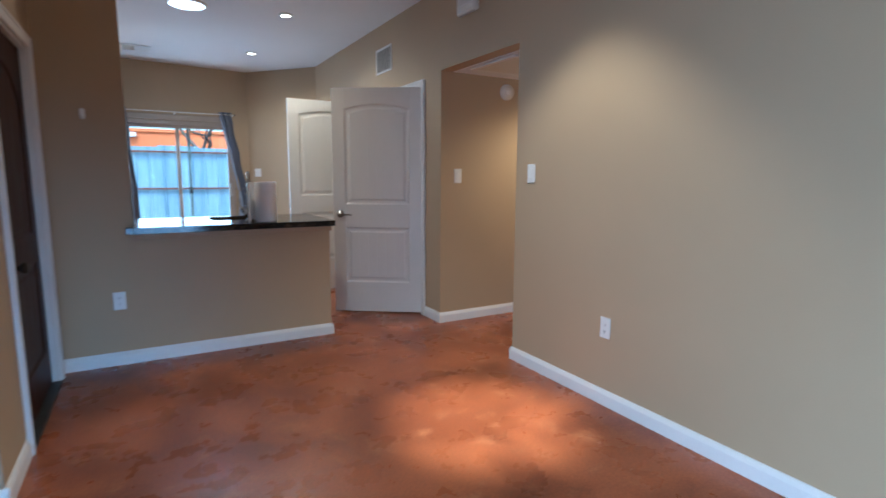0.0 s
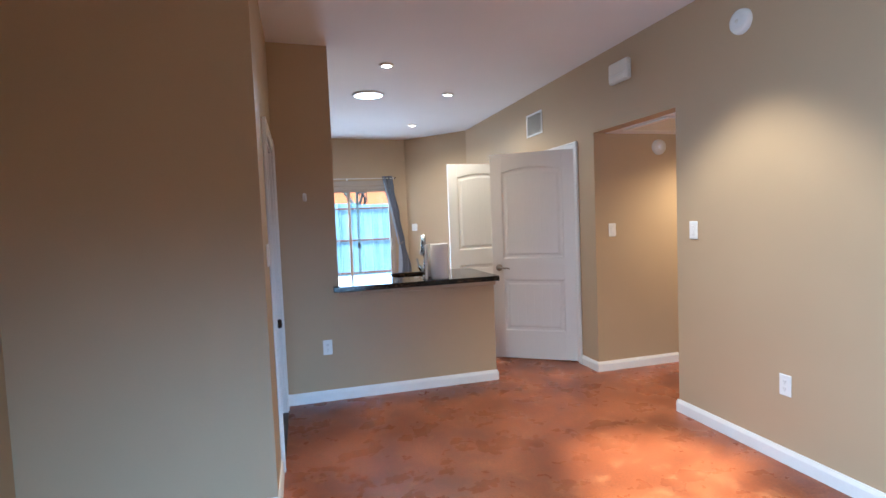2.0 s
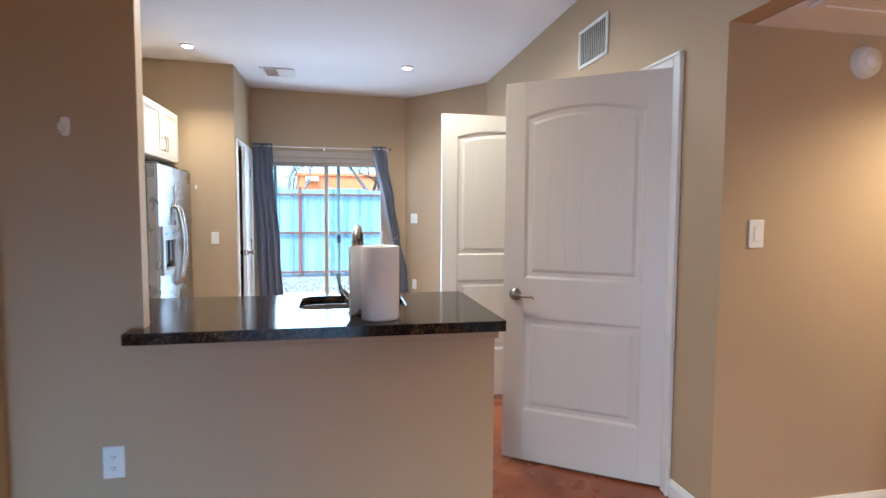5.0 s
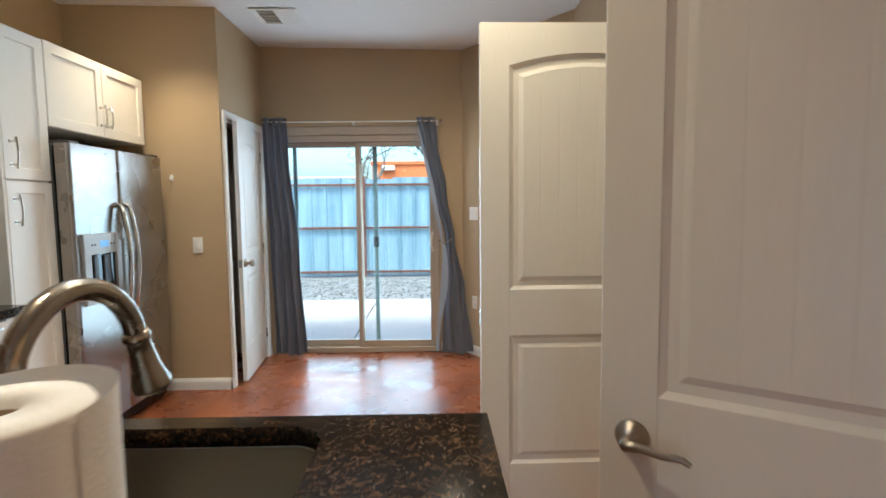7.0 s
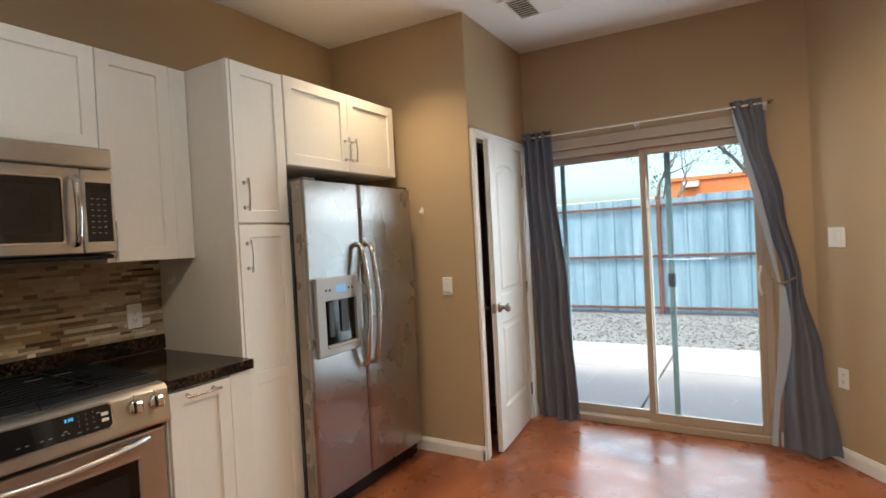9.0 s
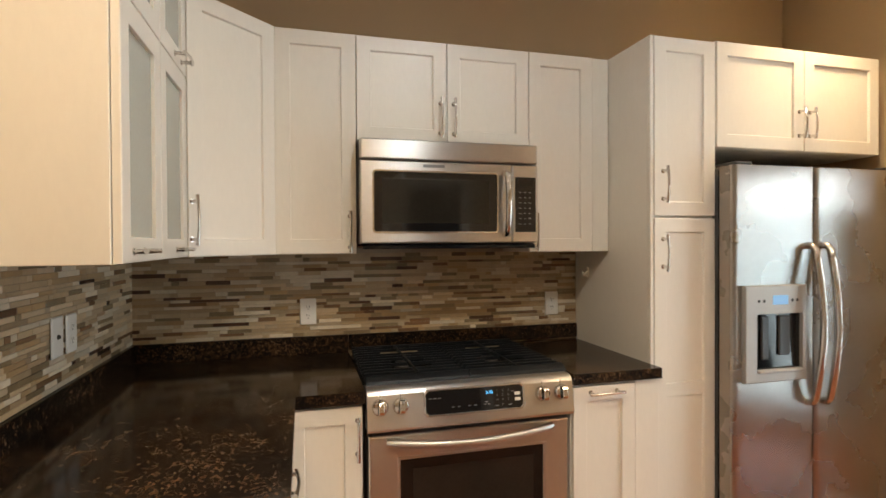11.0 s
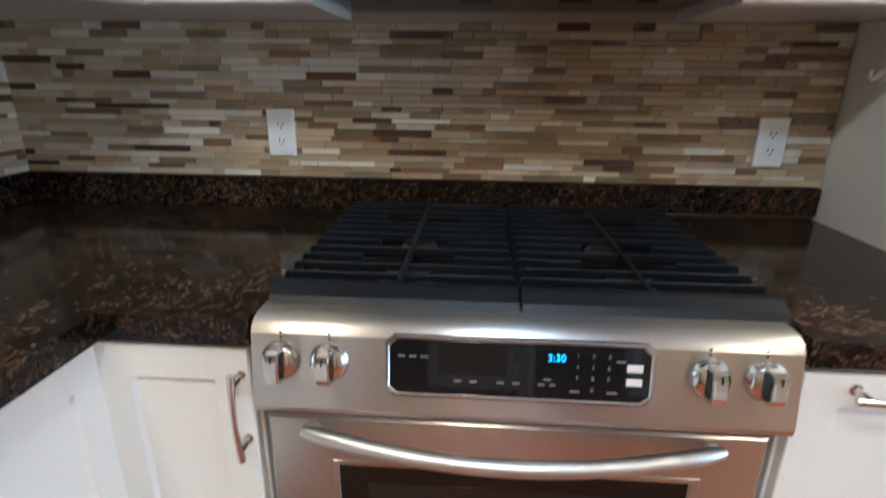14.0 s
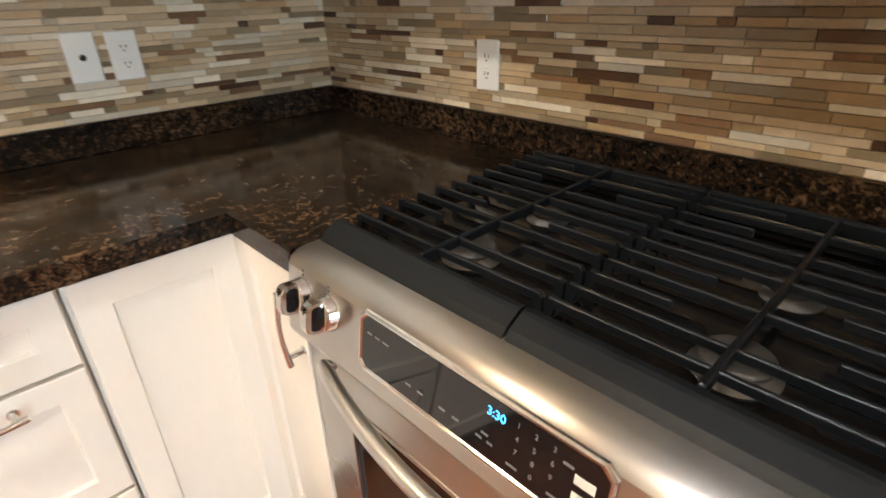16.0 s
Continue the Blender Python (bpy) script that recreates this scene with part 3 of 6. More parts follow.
def casing(name, m, w0, w1, top, width=0.06, thick=0.018):
    """Flat door casing round an opening in a wall; local x along the wall, y out of it."""
    b = MB()
    b.box(w0 - width, w0, 0, thick, 0, top + width, 0.004, m)
    b.box(w1, w1 + width, 0, thick, 0, top + width, 0.004, m)
    b.box(w0, w1, 0, thick, top, top + width, 0.004, m)
    b.box(w0 - width, w0 - width + 0.016, thick, thick + 0.006, 0, top + width, 0.002, m)
    b.box(w1 + width - 0.016, w1 + width, thick, thick + 0.006, 0, top + width, 0.002, m)
    b.box(w0 - width, w1 + width, thick, thick + 0.006, top + width - 0.016, top + width, 0.002, m)
    # jamb lining
    b.box(w0 - 0.002, w0 + 0.016, -0.12, 0, 0, top, 0.002, m)
    b.box(w1 - 0.016, w1 + 0.002, -0.12, 0, 0, top, 0.002, m)
    b.box(w0, w1, -0.12, 0, top - 0.016, top + 0.002, 0.002, m)
    return solid(name, b, "trim", "white painted door casing", "door casing")


E_WALL = Matrix(((0, -1, 0, RW), (1, 0, 0, 0), (0, 0, 1, 0), (0, 0, 0, 1)))     # x along +y, y towards -x
W_WALL = Matrix(((0, 1, 0, 0), (-1, 0, 0, 0), (0, 0, 1, 0), (0, 0, 0, 1)))      # x along -y, y towards +x
casing("trim_door_2", E_WALL, 4.30, 5.11, 2.03)
casing("trim_door_3", E_WALL, 5.72, 6.53, 2.03)
casing("trim_door_4", Matrix.Translation((CX, 0, 0)) @ W_WALL, -8.45, -7.69, 2.035)
casing("trim_door_1", Matrix.Translation((EX, 0, 0)) @ W_WALL, -3.955, -3.03, 1.97)


# ---- doors ----
def arch_pts(x0, x1, z0, z1, rise, n=14):
    """Panel outline with a cambered top."""
    pts = [(x0, z0), (x1, z0), (x1, z1 - rise)]
    for i in range(1, n):
        u = 1 - i / n
        pts.append((x0 + (x1 - x0) * u, z1 - rise + rise * (1 - (2 * u - 1) ** 2)))
    return pts + [(x0, z1 - rise)]


def inset(pts, d):
    cx = sum(p[0] for p in pts) / len(pts)
    cz = (min(p[1] for p in pts) + max(p[1] for p in pts)) / 2
    hw = (max(p[0] for p in pts) - min(p[0] for p in pts)) / 2
    hz = (max(p[1] for p in pts) - min(p[1] for p in pts)) / 2
    return [(cx + (x - cx) * (hw - d) / hw, cz + (z - cz) * (hz - d) / hz) for x, z in pts]


def panel_door(ob, wid, hei, thick, material, planks=0, low=(0.26, 0.82), high=(1.0, 1.885), stile=0.112, rise=0.045, handle_u=None, handle_z=0.93, lever=True, hmat="nickel", sides=(1, -1)):
    """A two-panel arch-top leaf; local x from the hinge, y through the leaf, z up. Faces at y = 0 and y = -thick."""
    core = MB()
    d = 0.010
    core.box(0, wid, -thick + d, -d, 0, hei)
    outl = [arch_pts(stile, wid - stile, low[0], low[1], 0.0), arch_pts(stile, wid - stile, high[0], high[1], rise)]
    for y0, y1 in ((-d, 0), (-thick + d, -thick)):
        core.box(0, stile, y0, y1, 0, hei, 0.002)
        core.box(wid - stile, wid, y0, y1, 0, hei, 0.002)
        core.box(stile, wid - stile, y0, y1, 0, low[0])
        core.box(stile, wid - stile, y0, y1, low[1], high[0])
        top = [(stile, hei), (wid - stile, hei), (wid - stile, high[1] - rise)] + [p for p in outl[1][3:]]
        core.prism(top, y0, y1)
    part("leaf", core, material, ob, world=False)
    for o in outl:
        pm = MB()
        for y0, sgn in ((-d, 1), (-thick + d, -1)):
            a, b1, b2, b3 = o, inset(o, 0.014), inset(o, 0.034), inset(o, 0.05)
            n = len(o)
            ring = [a, b1, b2, b3]
            ys = [y0 + sgn * d * 0.98, y0 + sgn * 0.0012, y0 + sgn * 0.0012, y0 + sgn * 0.0075]
            vs = [(x, yy, z) for r, yy in zip(ring, ys) for x, z in r]
            fs = [(k * n + i, k * n + (i + 1) % n, (k + 1) * n + (i + 1) % n, (k + 1) * n + i) for k in range(3) for i in range(n)]
            pm.add(vs, fs)
            x0, x1 = min(p[0] for p in b3), max(p[0] for p in b3)
            z0 = min(p[1] for p in b3)
            zt = lambda x: (max(p[1] for p in b3) - (rise * ((2 * (x - x0) / (x1 - x0) - 1) ** 2) if o is outl[1] else 0))
            k = max(1, planks)
            for i in range(k):
                a0, a1 = x0 + (x1 - x0) * i / k, x0 + (x1 - x0) * (i + 1) / k
                g = 0.003 if k > 1 else 0
                yy, yl = y0 + sgn * 0.0075, y0 + sgn * 0.0066
                xs = [a0 + g, a1 - g] if k > 1 else [a0 + (a1 - a0) * j / 8 for j in range(9)]
                cols = [(a0, yl)] + [(x, yy) for x in xs] + [(a1, yl)] if k > 1 else [(x, yy) for x in xs]
                vs = [(x, y, z0) for x, y in cols] + [(x, y, zt(x)) for x, y in cols]
                c = len(cols)
                pm.add(vs, [(j, j + 1, c + j + 1, c + j) for j in range(c - 1)])
        part("panel", pm, material, ob, world=False)
    hu = handle_u if handle_u is not None else wid - 0.065
    for sgn in sides:
        y = 0 if sgn > 0 else -thick
        h = MB()
        mm = Matrix.Translation((hu, y, handle_z)) @ Matrix.Rotation(radians(-90 * sgn), 4, "X")
        h.lathe([(0.034, 0), (0.034, 0.003), (0.031, 0.008), (0.024, 0.013), (0.016, 0.020), (0.0125, 0.030), (0.0125, 0.050), (0.010, 0.054), (0.0, 0.055)], 28, mm)
        if lever:
            y1 = y + sgn * 0.048
            lev = [(0.0, 0.0, 0.0095), (0.018, 0.001, 0.0095), (0.036, 0.000, 0.0085), (0.054, -0.003, 0.0078), (0.072, -0.004, 0.0075), (0.088, -0.002, 0.0072), (0.102, -0.005, 0.0065), (0.114, -0.012, 0.005)]
            h.tube([(hu - u_, y1 - sgn * 0.004 * (u_ > 0.09), handle_z + v_) for u_, v_, r_ in lev], [r_ for u_, v_, r_ in lev], 12)
        else:
            h.lathe([(0.011, 0.03), (0.016, 0.038), (0.027, 0.050), (0.029, 0.060), (0.022, 0.070), (0.0, 0.073)], 24, mm)
        part("door_handle", h, hmat, ob, "satin nickel handle" if hmat == "nickel" else "dark bronze knob", world=False)
    for hz in (0.22, 1.0, hei - 0.22):
        h = MB()
        h.tube([(-0.006, 0.004, hz - 0.045), (-0.006, 0.004, hz + 0.045)], 0.007, 8)
        h.box(-0.004, 0.0, -0.03, 0.0, hz - 0.045, hz + 0.045)
        part("hinge", h, "nickel", ob, world=False)
    la = MB()
    la.box(wid - 0.0005, wid + 0.0015, -thick / 2 - 0.012, -thick / 2 + 0.012, handle_z - 0.03, handle_z + 0.03, 0.0004)
    part("latch_plate", la, "nickel", ob, world=False)


def leaf_pose(hx, hy, ex, ey, z=0.012):
    return Matrix.Translation((hx, hy, z)) @ Matrix.Rotation(math.atan2(ey - hy, ex - hx), 4, "Z")


d2 = thing("door_2", leaf_pose(RW - 0.008, 4.305, 1.772, 4.775), "open white two-panel arch-top interior door", "door", "white interior doors", "structure")
panel_door(d2, 0.812, 2.02, 0.036, "door", planks=6, low=(0.275, 0.785), high=(0.993, 1.885), handle_z=0.905)
d3 = thing("door_3", leaf_pose(2.430, 5.728, 1.612, 5.714), "wide open white two-panel door with planked panels", "door", "white interior doors", "structure")
panel_door(d3, 0.815, 2.04, 0.036, "door", planks=7, low=(0.34, 0.86), high=(1.04, 1.93), sides=())
d4 = thing("door_4", leaf_pose(CX + 0.002, 8.445, CX + 0.072, 7.75), "white closet door standing slightly ajar", "door", "white interior doors", "structure")
panel_door(d4, 0.70, 2.02, 0.035, "door", planks=5, stile=0.11, lever=False)
d1 = thing("door_1", leaf_pose(EX - 0.075, 3.035, EX - 0.075, 3.95), "closed dark brown stained wooden front door", "door", "", "structure")
panel_door(d1, 0.915, 1.95, 0.044, "fdoor", planks=0, stile=0.13, rise=0.16, low=(0.22, 0.76), high=(0.92, 1.80), handle_u=0.13, handle_z=0.82, lever=False, hmat="bronze")
th = MB()
th.box(EX - 0.14, EX + 0.02, 3.047, 3.938, 0.0, 0.014, 0.004)
solid("threshold", th, "vinyl", "black threshold strip under the front door", "threshold")

# sliding glass door
s5 = thing("door_5", (0.74, NY + 0.05, 0), "closed two-panel sliding glass patio door, beige frame", "sliding door", "", "structure")
b = MB()
b.box(0.0, 0.045, NY - 0.012, NY + 0.13, 0, 2.02, 0.004)
b.box(1.435, 1.48, NY - 0.012, NY + 0.13, 0, 2.02, 0.004)
b.box(0.045, 1.435, NY - 0.012, NY + 0.13, 1.965, 2.02, 0.004)
b.box(0.045, 1.435, NY - 0.012, NY + 0.13, 0, 0.05, 0.004)
part("frame", b, "almframe", s5)


def sash(x0, x1, y0, name):
    b = MB()
    st = 0.042
    b.box(x0, x0 + st, y0, y0 + 0.03, 0.05, 1.965, 0.004)
    b.box(x1 - st, x1, y0, y0 + 0.03, 0.05, 1.965, 0.004)
    b.box(x0 + st, x1 - st, y0, y0 + 0.03, 1.965 - 0.045, 1.965, 0.004)
    b.box(x0 + st, x1 - st, y0, y0 + 0.03, 0.05, 0.11, 0.004)
    p = part(name, b, "almframe", s5)
    g = MB()
    g.box(x0 + st, x1 - st, y0 + 0.013, y0 + 0.017, 0.11, 1.92)
    gp = part("pane", g, "glass", p)
    gp.visible_shadow = False
    return p


sash(0.045, 0.765, NY + 0.06, "fixed_panel")
slide = sash(0.715, 1.435, NY + 0.012, "sliding_panel")
b = MB()
b.box(0.045, 0.075, NY + 0.105, NY + 0.122, 0.05, 1.965, 0.003)
b.box(0.865, 0.905, NY + 0.105, NY + 0.122, 0.05, 1.965, 0.003)
b.box(0.12, 0.155, NY + 0.1055, NY + 0.1215, 0.05, 1.965, 0.003)
b.box(0.075, 0.865, NY + 0.105, NY + 0.122, 1.935, 1.965, 0.003)
part("screen_frame", b, "gasket", s5)
b = MB()
b.box(0.858, 0.912, NY + 0.085, NY + 0.105, 0.99, 1.09, 0.01)
part("screen_latch", b, "darkplastic", s5, "black screen door latch")
b = MB()
b.tube([(1.418, NY + 0.012, 0.95), (1.418, NY - 0.02, 0.96), (1.408, NY - 0.035, 1.0), (1.404, NY - 0.038, 1.04), (1.408, NY - 0.035, 1.08), (1.418, NY - 0.02, 1.12), (1.418, NY + 0.012, 1.13)], 0.008, 10)
part("door_handle", b, "almond", s5, "pale bow handle")
b = MB()
b.box(0.0, 1.48, NY - 0.03, NY - 0.014, 2.025, 2.10, 0.004)
part("head_trim", b, "almframe", s5)

# curtains and rod
rod = thing("curtain_rod", (0.7, NY - 0.10, 2.13), "thin white metal curtain rod over the patio door", "curtain rod")
b = MB()
b.tube([(-0.08, NY - 0.10, 2.13), (1.49, NY - 0.10, 2.13)], 0.006, 10)
part("rod", b, "almond", rod)
for x in (-0.085, 1.50):
    b = MB()
    b.lathe([(0.0, -0.018), (0.011, -0.014), (0.015, 0.0), (0.011, 0.014), (0, 0.018)], 14, Matrix.Translation((x, NY - 0.10, 2.13)) @ Matrix.Rotation(radians(90), 4, "Y"))
    part("finial", b, "nickel", rod)
for x in (-0.06, 0.72, 1.47):
    b = MB()
    b.box(x - 0.008, x + 0.008, NY - 0.104, NY, 2.112, 2.122, 0.002)
    b.box(x - 0.012, x + 0.012, NY - 0.004, NY, 2.09, 2.15, 0.002)
    part("bracket", b, "almond", rod)


def curtain(name, label, edges, folds, depth, y0):
    """edges: (z, left x, right x, y shift), top to bottom. A pleated sheet with thickness."""
    nu, nv = 72, 44
    zs = [e[0] for e in edges]

    def at(z, k):
        for a, c in zip(edges, edges[1:]):
            if a[0] >= z >= c[0]:
                u = (a[0] - z) / (a[0] - c[0])
                u = u * u * (3 - 2 * u)
                return a[k] + (c[k] - a[k]) * u
        return edges[-1][k]
    grid = []
    for j in range(nv + 1):
        z = zs[0] + (zs[-1] - zs[0]) * j / nv
        xl, xr, dy = at(z, 1), at(z, 2), at(z, 3)
        row = []
        for i in range(nu + 1):
            u = i / nu
            dd = depth * (0.75 + 0.35 * j / nv)
            wv = math.sin(2 * math.pi * folds * u + 0.5 * math.sin(3.1 * z + 2 * u))
            xx = xl + (xr - xl) * (u + 0.012 * math.sin(5 * z + 9 * u))
            row.append((xx, y0 + dy + dd * wv + 0.006 * math.sin(7 * z + 11 * u), z + (0.012 * math.sin(8 * u) if j == nv else 0)))
        grid.append(row)
    b = MB()
    W = nu + 1
    vs = [p for r in grid for p in r] + [(x, y + 0.004, z) for r in grid for x, y, z in r]
    o = W * (nv + 1)
    fs = []
    for j in range(nv):
        for i in range(nu):
            a = j * W + i
            fs.append((a, a + W, a + W + 1, a + 1))
    front = list(fs)
    back = [(o + a, o + d, o + c, o + e) for a, e, c, d in fs]
    rim = [(j * W, o + j * W, o + (j + 1) * W, (j + 1) * W) for j in range(nv)] + [(j * W + nu, (j + 1) * W + nu, o + (j + 1) * W + nu, o + j * W + nu) for j in range(nv)]
    ob = thing(name, (edges[0][1], y0, 0), label, "curtain", "patio door curtains")
    b.add(vs, front + back + rim, True)
    part("cloth", b, "curtain", ob)
    return ob


cl = curtain("curtain", "slate blue grommet curtain hanging straight to the floor", [(2.165, -0.09, 0.13, 0), (1.9, -0.085, 0.145, 0), (0.9, -0.05, 0.205, 0), (0.03, -0.03, 0.265, -0.03)], 3.6, 0.028, NY - 0.10)
cr = curtain("curtain", "slate blue curtain drawn aside and tied back", [(2.165, 1.285, 1.455, 0), (1.95, 1.325, 1.475, 0), (1.5, 1.44, 1.55, -0.01), (1.05, 1.535, 1.62, -0.02), (0.6, 1.515, 1.71, -0.035), (0.03, 1.495, 1.78, -0.06)], 2.6, 0.020, NY - 0.10)
b = MB()
for i in range(15):
    a = i / 14
    z = 2.10 - 1.07 * a
    xa = 1.295 + 0.21 * a ** 1.1
    b.v += [(xa, NY - 0.145, z), (xa + 0.012 + 0.03 * math.sin(3.1 * a), NY - 0.152, z - 0.02)]
b.f = [(2 * i, 2 * i + 1, 2 * i + 3, 2 * i + 2) for i in range(14)]
b.s = [True] * 14
part("lining_edge", b, "lining", cr, "paler turned-back curtain lining")
b = MB()
for i in range(15):
    a = i / 14
    z = 1.02 - 0.97 * a
    xa = 1.475 + 0.03 * math.cos(2.6 * a) - 0.012 * a
    wd_ = 0.02 + 0.035 * math.sin(math.pi * min(1, a * 1.4)) * (a < 0.75) + 0.01
    b.v += [(xa, NY - 0.145, z), (xa + wd_, NY - 0.158, z)]
b.f = [(2 * i, 2 * i + 1, 2 * i + 3, 2 * i + 2) for i in range(14)]
b.s = [True] * 14
part("lining_fold", b, "lining", cr, "paler turned-back curtain lining")
b = MB()
b.tube([(1.475, NY - 0.125, 1.06), (1.50, NY - 0.168, 1.04), (1.54, NY - 0.17, 1.045), (1.585, NY - 0.14, 1.07), (1.60, NY - 0.02, 1.08)], 0.006, 8)
part("tieback", b, "nickel", cr, "metal tieback hook")
for ob, xs in ((cl, (-0.055, -0.01, 0.035, 0.08)), (cr, (1.30, 1.345, 1.39, 1.435))):
    for x in xs:
        b = MB()
        mm = Matrix.Translation((x, NY - 0.10, 2.13)) @ Matrix.Rotation(radians(90), 4, "Y")
        b.lathe([(0.016, -0.004), (0.026, -0.004), (0.026, 0.004), (0.016, 0.004), (0.016, -0.004)], 18, mm)
        part("grommet", b, "nickel", ob)

# ---- kitchen cabinets ----
def facing(ox, oy, ux, uy, nx, ny):
    """Local x along the front, y out of it, z up."""
    return Matrix(((ux, nx, 0, ox), (uy, ny, 0, oy), (0, 0, 1, 0), (0, 0, 0, 1)))


def pull(parent, m, u, z, length=0.13, vertical=True, name="handle"):
    h = MB()
    n = 10
    pts = []
    for i in range(n + 1):
        a = i / n
        s = (a - 0.5) * length
        out = 0.020 + 0.030 + 0.008 * math.sin(math.pi * a)
        pts.append((u, out, z + s) if vertical else (u + s, out, z))
    h.tube(pts, [0.0065 - 0.002 * math.sin(math.pi * i / n) for i in range(n + 1)], 10, m=m)
    for s in (-0.38, 0.38):
        p = (u, 0.019, z + s * length) if vertical else (u + s * length, 0.019, z)
        q = (p[0], 0.052, p[2])
        h.tube([p, q], 0.0055, 10, m=m)
        h.tube([p, (p[0], 0.0225, p[2])], 0.009, 12, m=m)
    part(name, h, "chrome", parent, "polished nickel bow pull")


def cab_door(cab, m, u0, u1, z0, z1, handle=None, rail=0.057, glass=False, name="door", slab=False):
    """A shaker door or drawer front with an optional (u, z, vertical) pull."""
    b = MB()
    g = 0.0018
    u0, u1, z0, z1 = u0 + g, u1 - g, z0 + g, z1 - g
    if slab:
        b.box(u0, u1, 0.002, 0.020, z0, z1, 0.003, m)
    else:
        b.ring((u0, u1, z0, z1), (u0 + rail, u1 - rail, z0 + rail, z1 - rail), 0.002, 0.020, 0.0085, m, glass)
    d = part(name, b, "cab", cab)
    if glass:
        b = MB()
        b.box(u0 + rail, u1 - rail, 0.006, 0.011, z0 + rail, z1 - rail, 0, m)
        part("glass_pane", b, "frost", d, "frosted grey-green glass pane")
    if handle:
        pull(d, m, *handle)
    return d


def cabinet(name, label, m, width, depth, z0, z1, group, toe=0.0):
    loc = m @ Vector((width / 2, -depth / 2, z0 if not toe else 0))
    c = thing(name, tuple(loc), label, "cabinet", group)
    b = MB()
    b.box(0.0006, width - 0.0006, -depth, 0, z0, z1, 0.0015, m)
    part("body", b, "cab", c)
    if toe:
        b = MB()
        b.box(0.002, width - 0.002, -depth + 0.02, -0.055, 0, z0, 0, m)
        part("toe_kick", b, "toe", c)
    return c


UG, BG = "upper kitchen cabinets", "base kitchen cabinets"
UF, BF, PF = -0.920, -0.566, -0.632          # carcass fronts: uppers, bases, pantry
UD, BD, PD = UF - KX - 0.002, BF - KX - 0.002, PF - KX - 0.002


def west(front, y):
    return facing(front, y, 0, 1, 1, 0)


# uppers on the west wall
m = west(UF, 4.775)
c = cabinet("wall_cabinet", "cream shaker wall cabinet beside the microwave", m, 0.317, UD, 1.378, 2.265, UG)
cab_door(c, m, 0, 0.317, 1.378, 2.265, (0.289, 1.468, 0.165))
m = west(UF, 5.092)
c = cabinet("wall_cabinet", "short cream two-door cabinet over the microwave", m, 0.756, UD, 1.838, 2.265, UG)
cab_door(c, m, 0, 0.381, 1.838, 2.265, (0.352, 1.945, 0.165))
cab_door(c, m, 0.381, 0.756, 1.838, 2.265, (0.410, 1.945, 0.165))
m = west(UF, 5.848)
c = cabinet("wall_cabinet", "cream shaker wall cabinet between microwave and pantry", m, 0.405, UD, 1.378, 2.265, UG)
cab_door(c, m, 0, 0.315, 1.378, 2.265, (0.028, 1.468, 0.165))
b = MB()
b.box(0.318, 0.403, 0.001, 0.012, 1.379, 2.264, 0.002, m)
part("filler_strip", b, "cab", c)
# diagonal corner
p0, p1 = Vector((UF, 4.775, 0)), Vector((-0.645, 4.495, 0))
dd = (p1 - p0)
u = dd.normalized()
m = facing(p1.x, p1.y, -u.x, -u.y, -u.y, u.x)
if (m @ Vector((0, 1, 0)) - p1).dot(Vector((1, 1, 0))) < 0:
    m = facing(p1.x, p1.y, -u.x, -u.y, u.y, -u.x)
c = thing("corner_cabinet", (-1.0, 4.4, 1.378), "cream diagonal corner wall cabinet with one door", "cabinet", UG)
b = MB()
pts = [(KX + 0.002, KY + 0.002), (-0.647, KY + 0.002), (-0.647, 4.493), (UF, 4.773), (KX + 0.002, 4.773)]
b.add([(x, y, 1.378) for x, y in pts] + [(x, y, 2.265) for x, y in pts], [(4, 3, 2, 1, 0), (5, 6, 7, 8, 9)] + [(i, (i + 1) % 5, (i + 1) % 5 + 5, i + 5) for i in range(5)])
part("body", b, "cab", c)
L = dd.length
cab_door(c, m, 0.012, L - 0.012, 1.378, 2.265, (0.026, 1.500, 0.165))
# glass-fronted cabinet on the south wall
m = facing(0.0, 4.495, -1, 0, 0, 1)
c = cabinet("wall_cabinet", "cream cabinet with stacked frosted glass doors", m, 0.645, 4.495 - KY - 0.002, 1.378, 2.265, UG)
cab_door(c, m, 0.325, 0.645, 1.378, 1.965, None, glass=True)
cab_door(c, m, 0.325, 0.645, 1.965, 2.265, None, glass=True)
cab_door(c, m, 0.005, 0.325, 1.378, 1.965, None, glass=True)
cab_door(c, m, 0.005, 0.325, 1.965, 2.265, None, glass=True)
pull(c, m, 0.53, 1.405, 0.11, False)
pull(c, m, 0.12, 1.405, 0.11, False)
pull(c, m, 0.53, 1.992, 0.11, False)
# pantry and refrigerator cabinet
m = west(PF, 6.255)
c = cabinet("pantry_cabinet", "tall narrow cream pantry cabinet", m, 0.326, PD, 0.105, 2.268, "tall kitchen cabinets", 0.1)
cab_door(c, m, 0.018, 0.322, 1.527, 2.268, (0.06, 1.655, 0.15))
dlow = cab_door(c, m, 0.018, 0.322, 0.105, 1.520, (0.06, 1.375, 0.15))
b = MB()
b.box(0.075, 0.265, 0.011, 0.0195, 0.775, 0.832, 0.002, m)
part("mid_rail", b, "cab", dlow)
b = MB()
b.box(0.0, 0.016, 0, 0.0195, 0.0, 2.268, 0.002, m)
part("side_stile", b, "cab", c)
m = west(PF, 6.583)
c = cabinet("wall_cabinet", "cream two-door cabinet above the refrigerator", m, 0.925, PD, 1.822, 2.275, UG)
cab_door(c, m, 0, 0.475, 1.822, 2.275, (0.445, 1.945, 0.14))
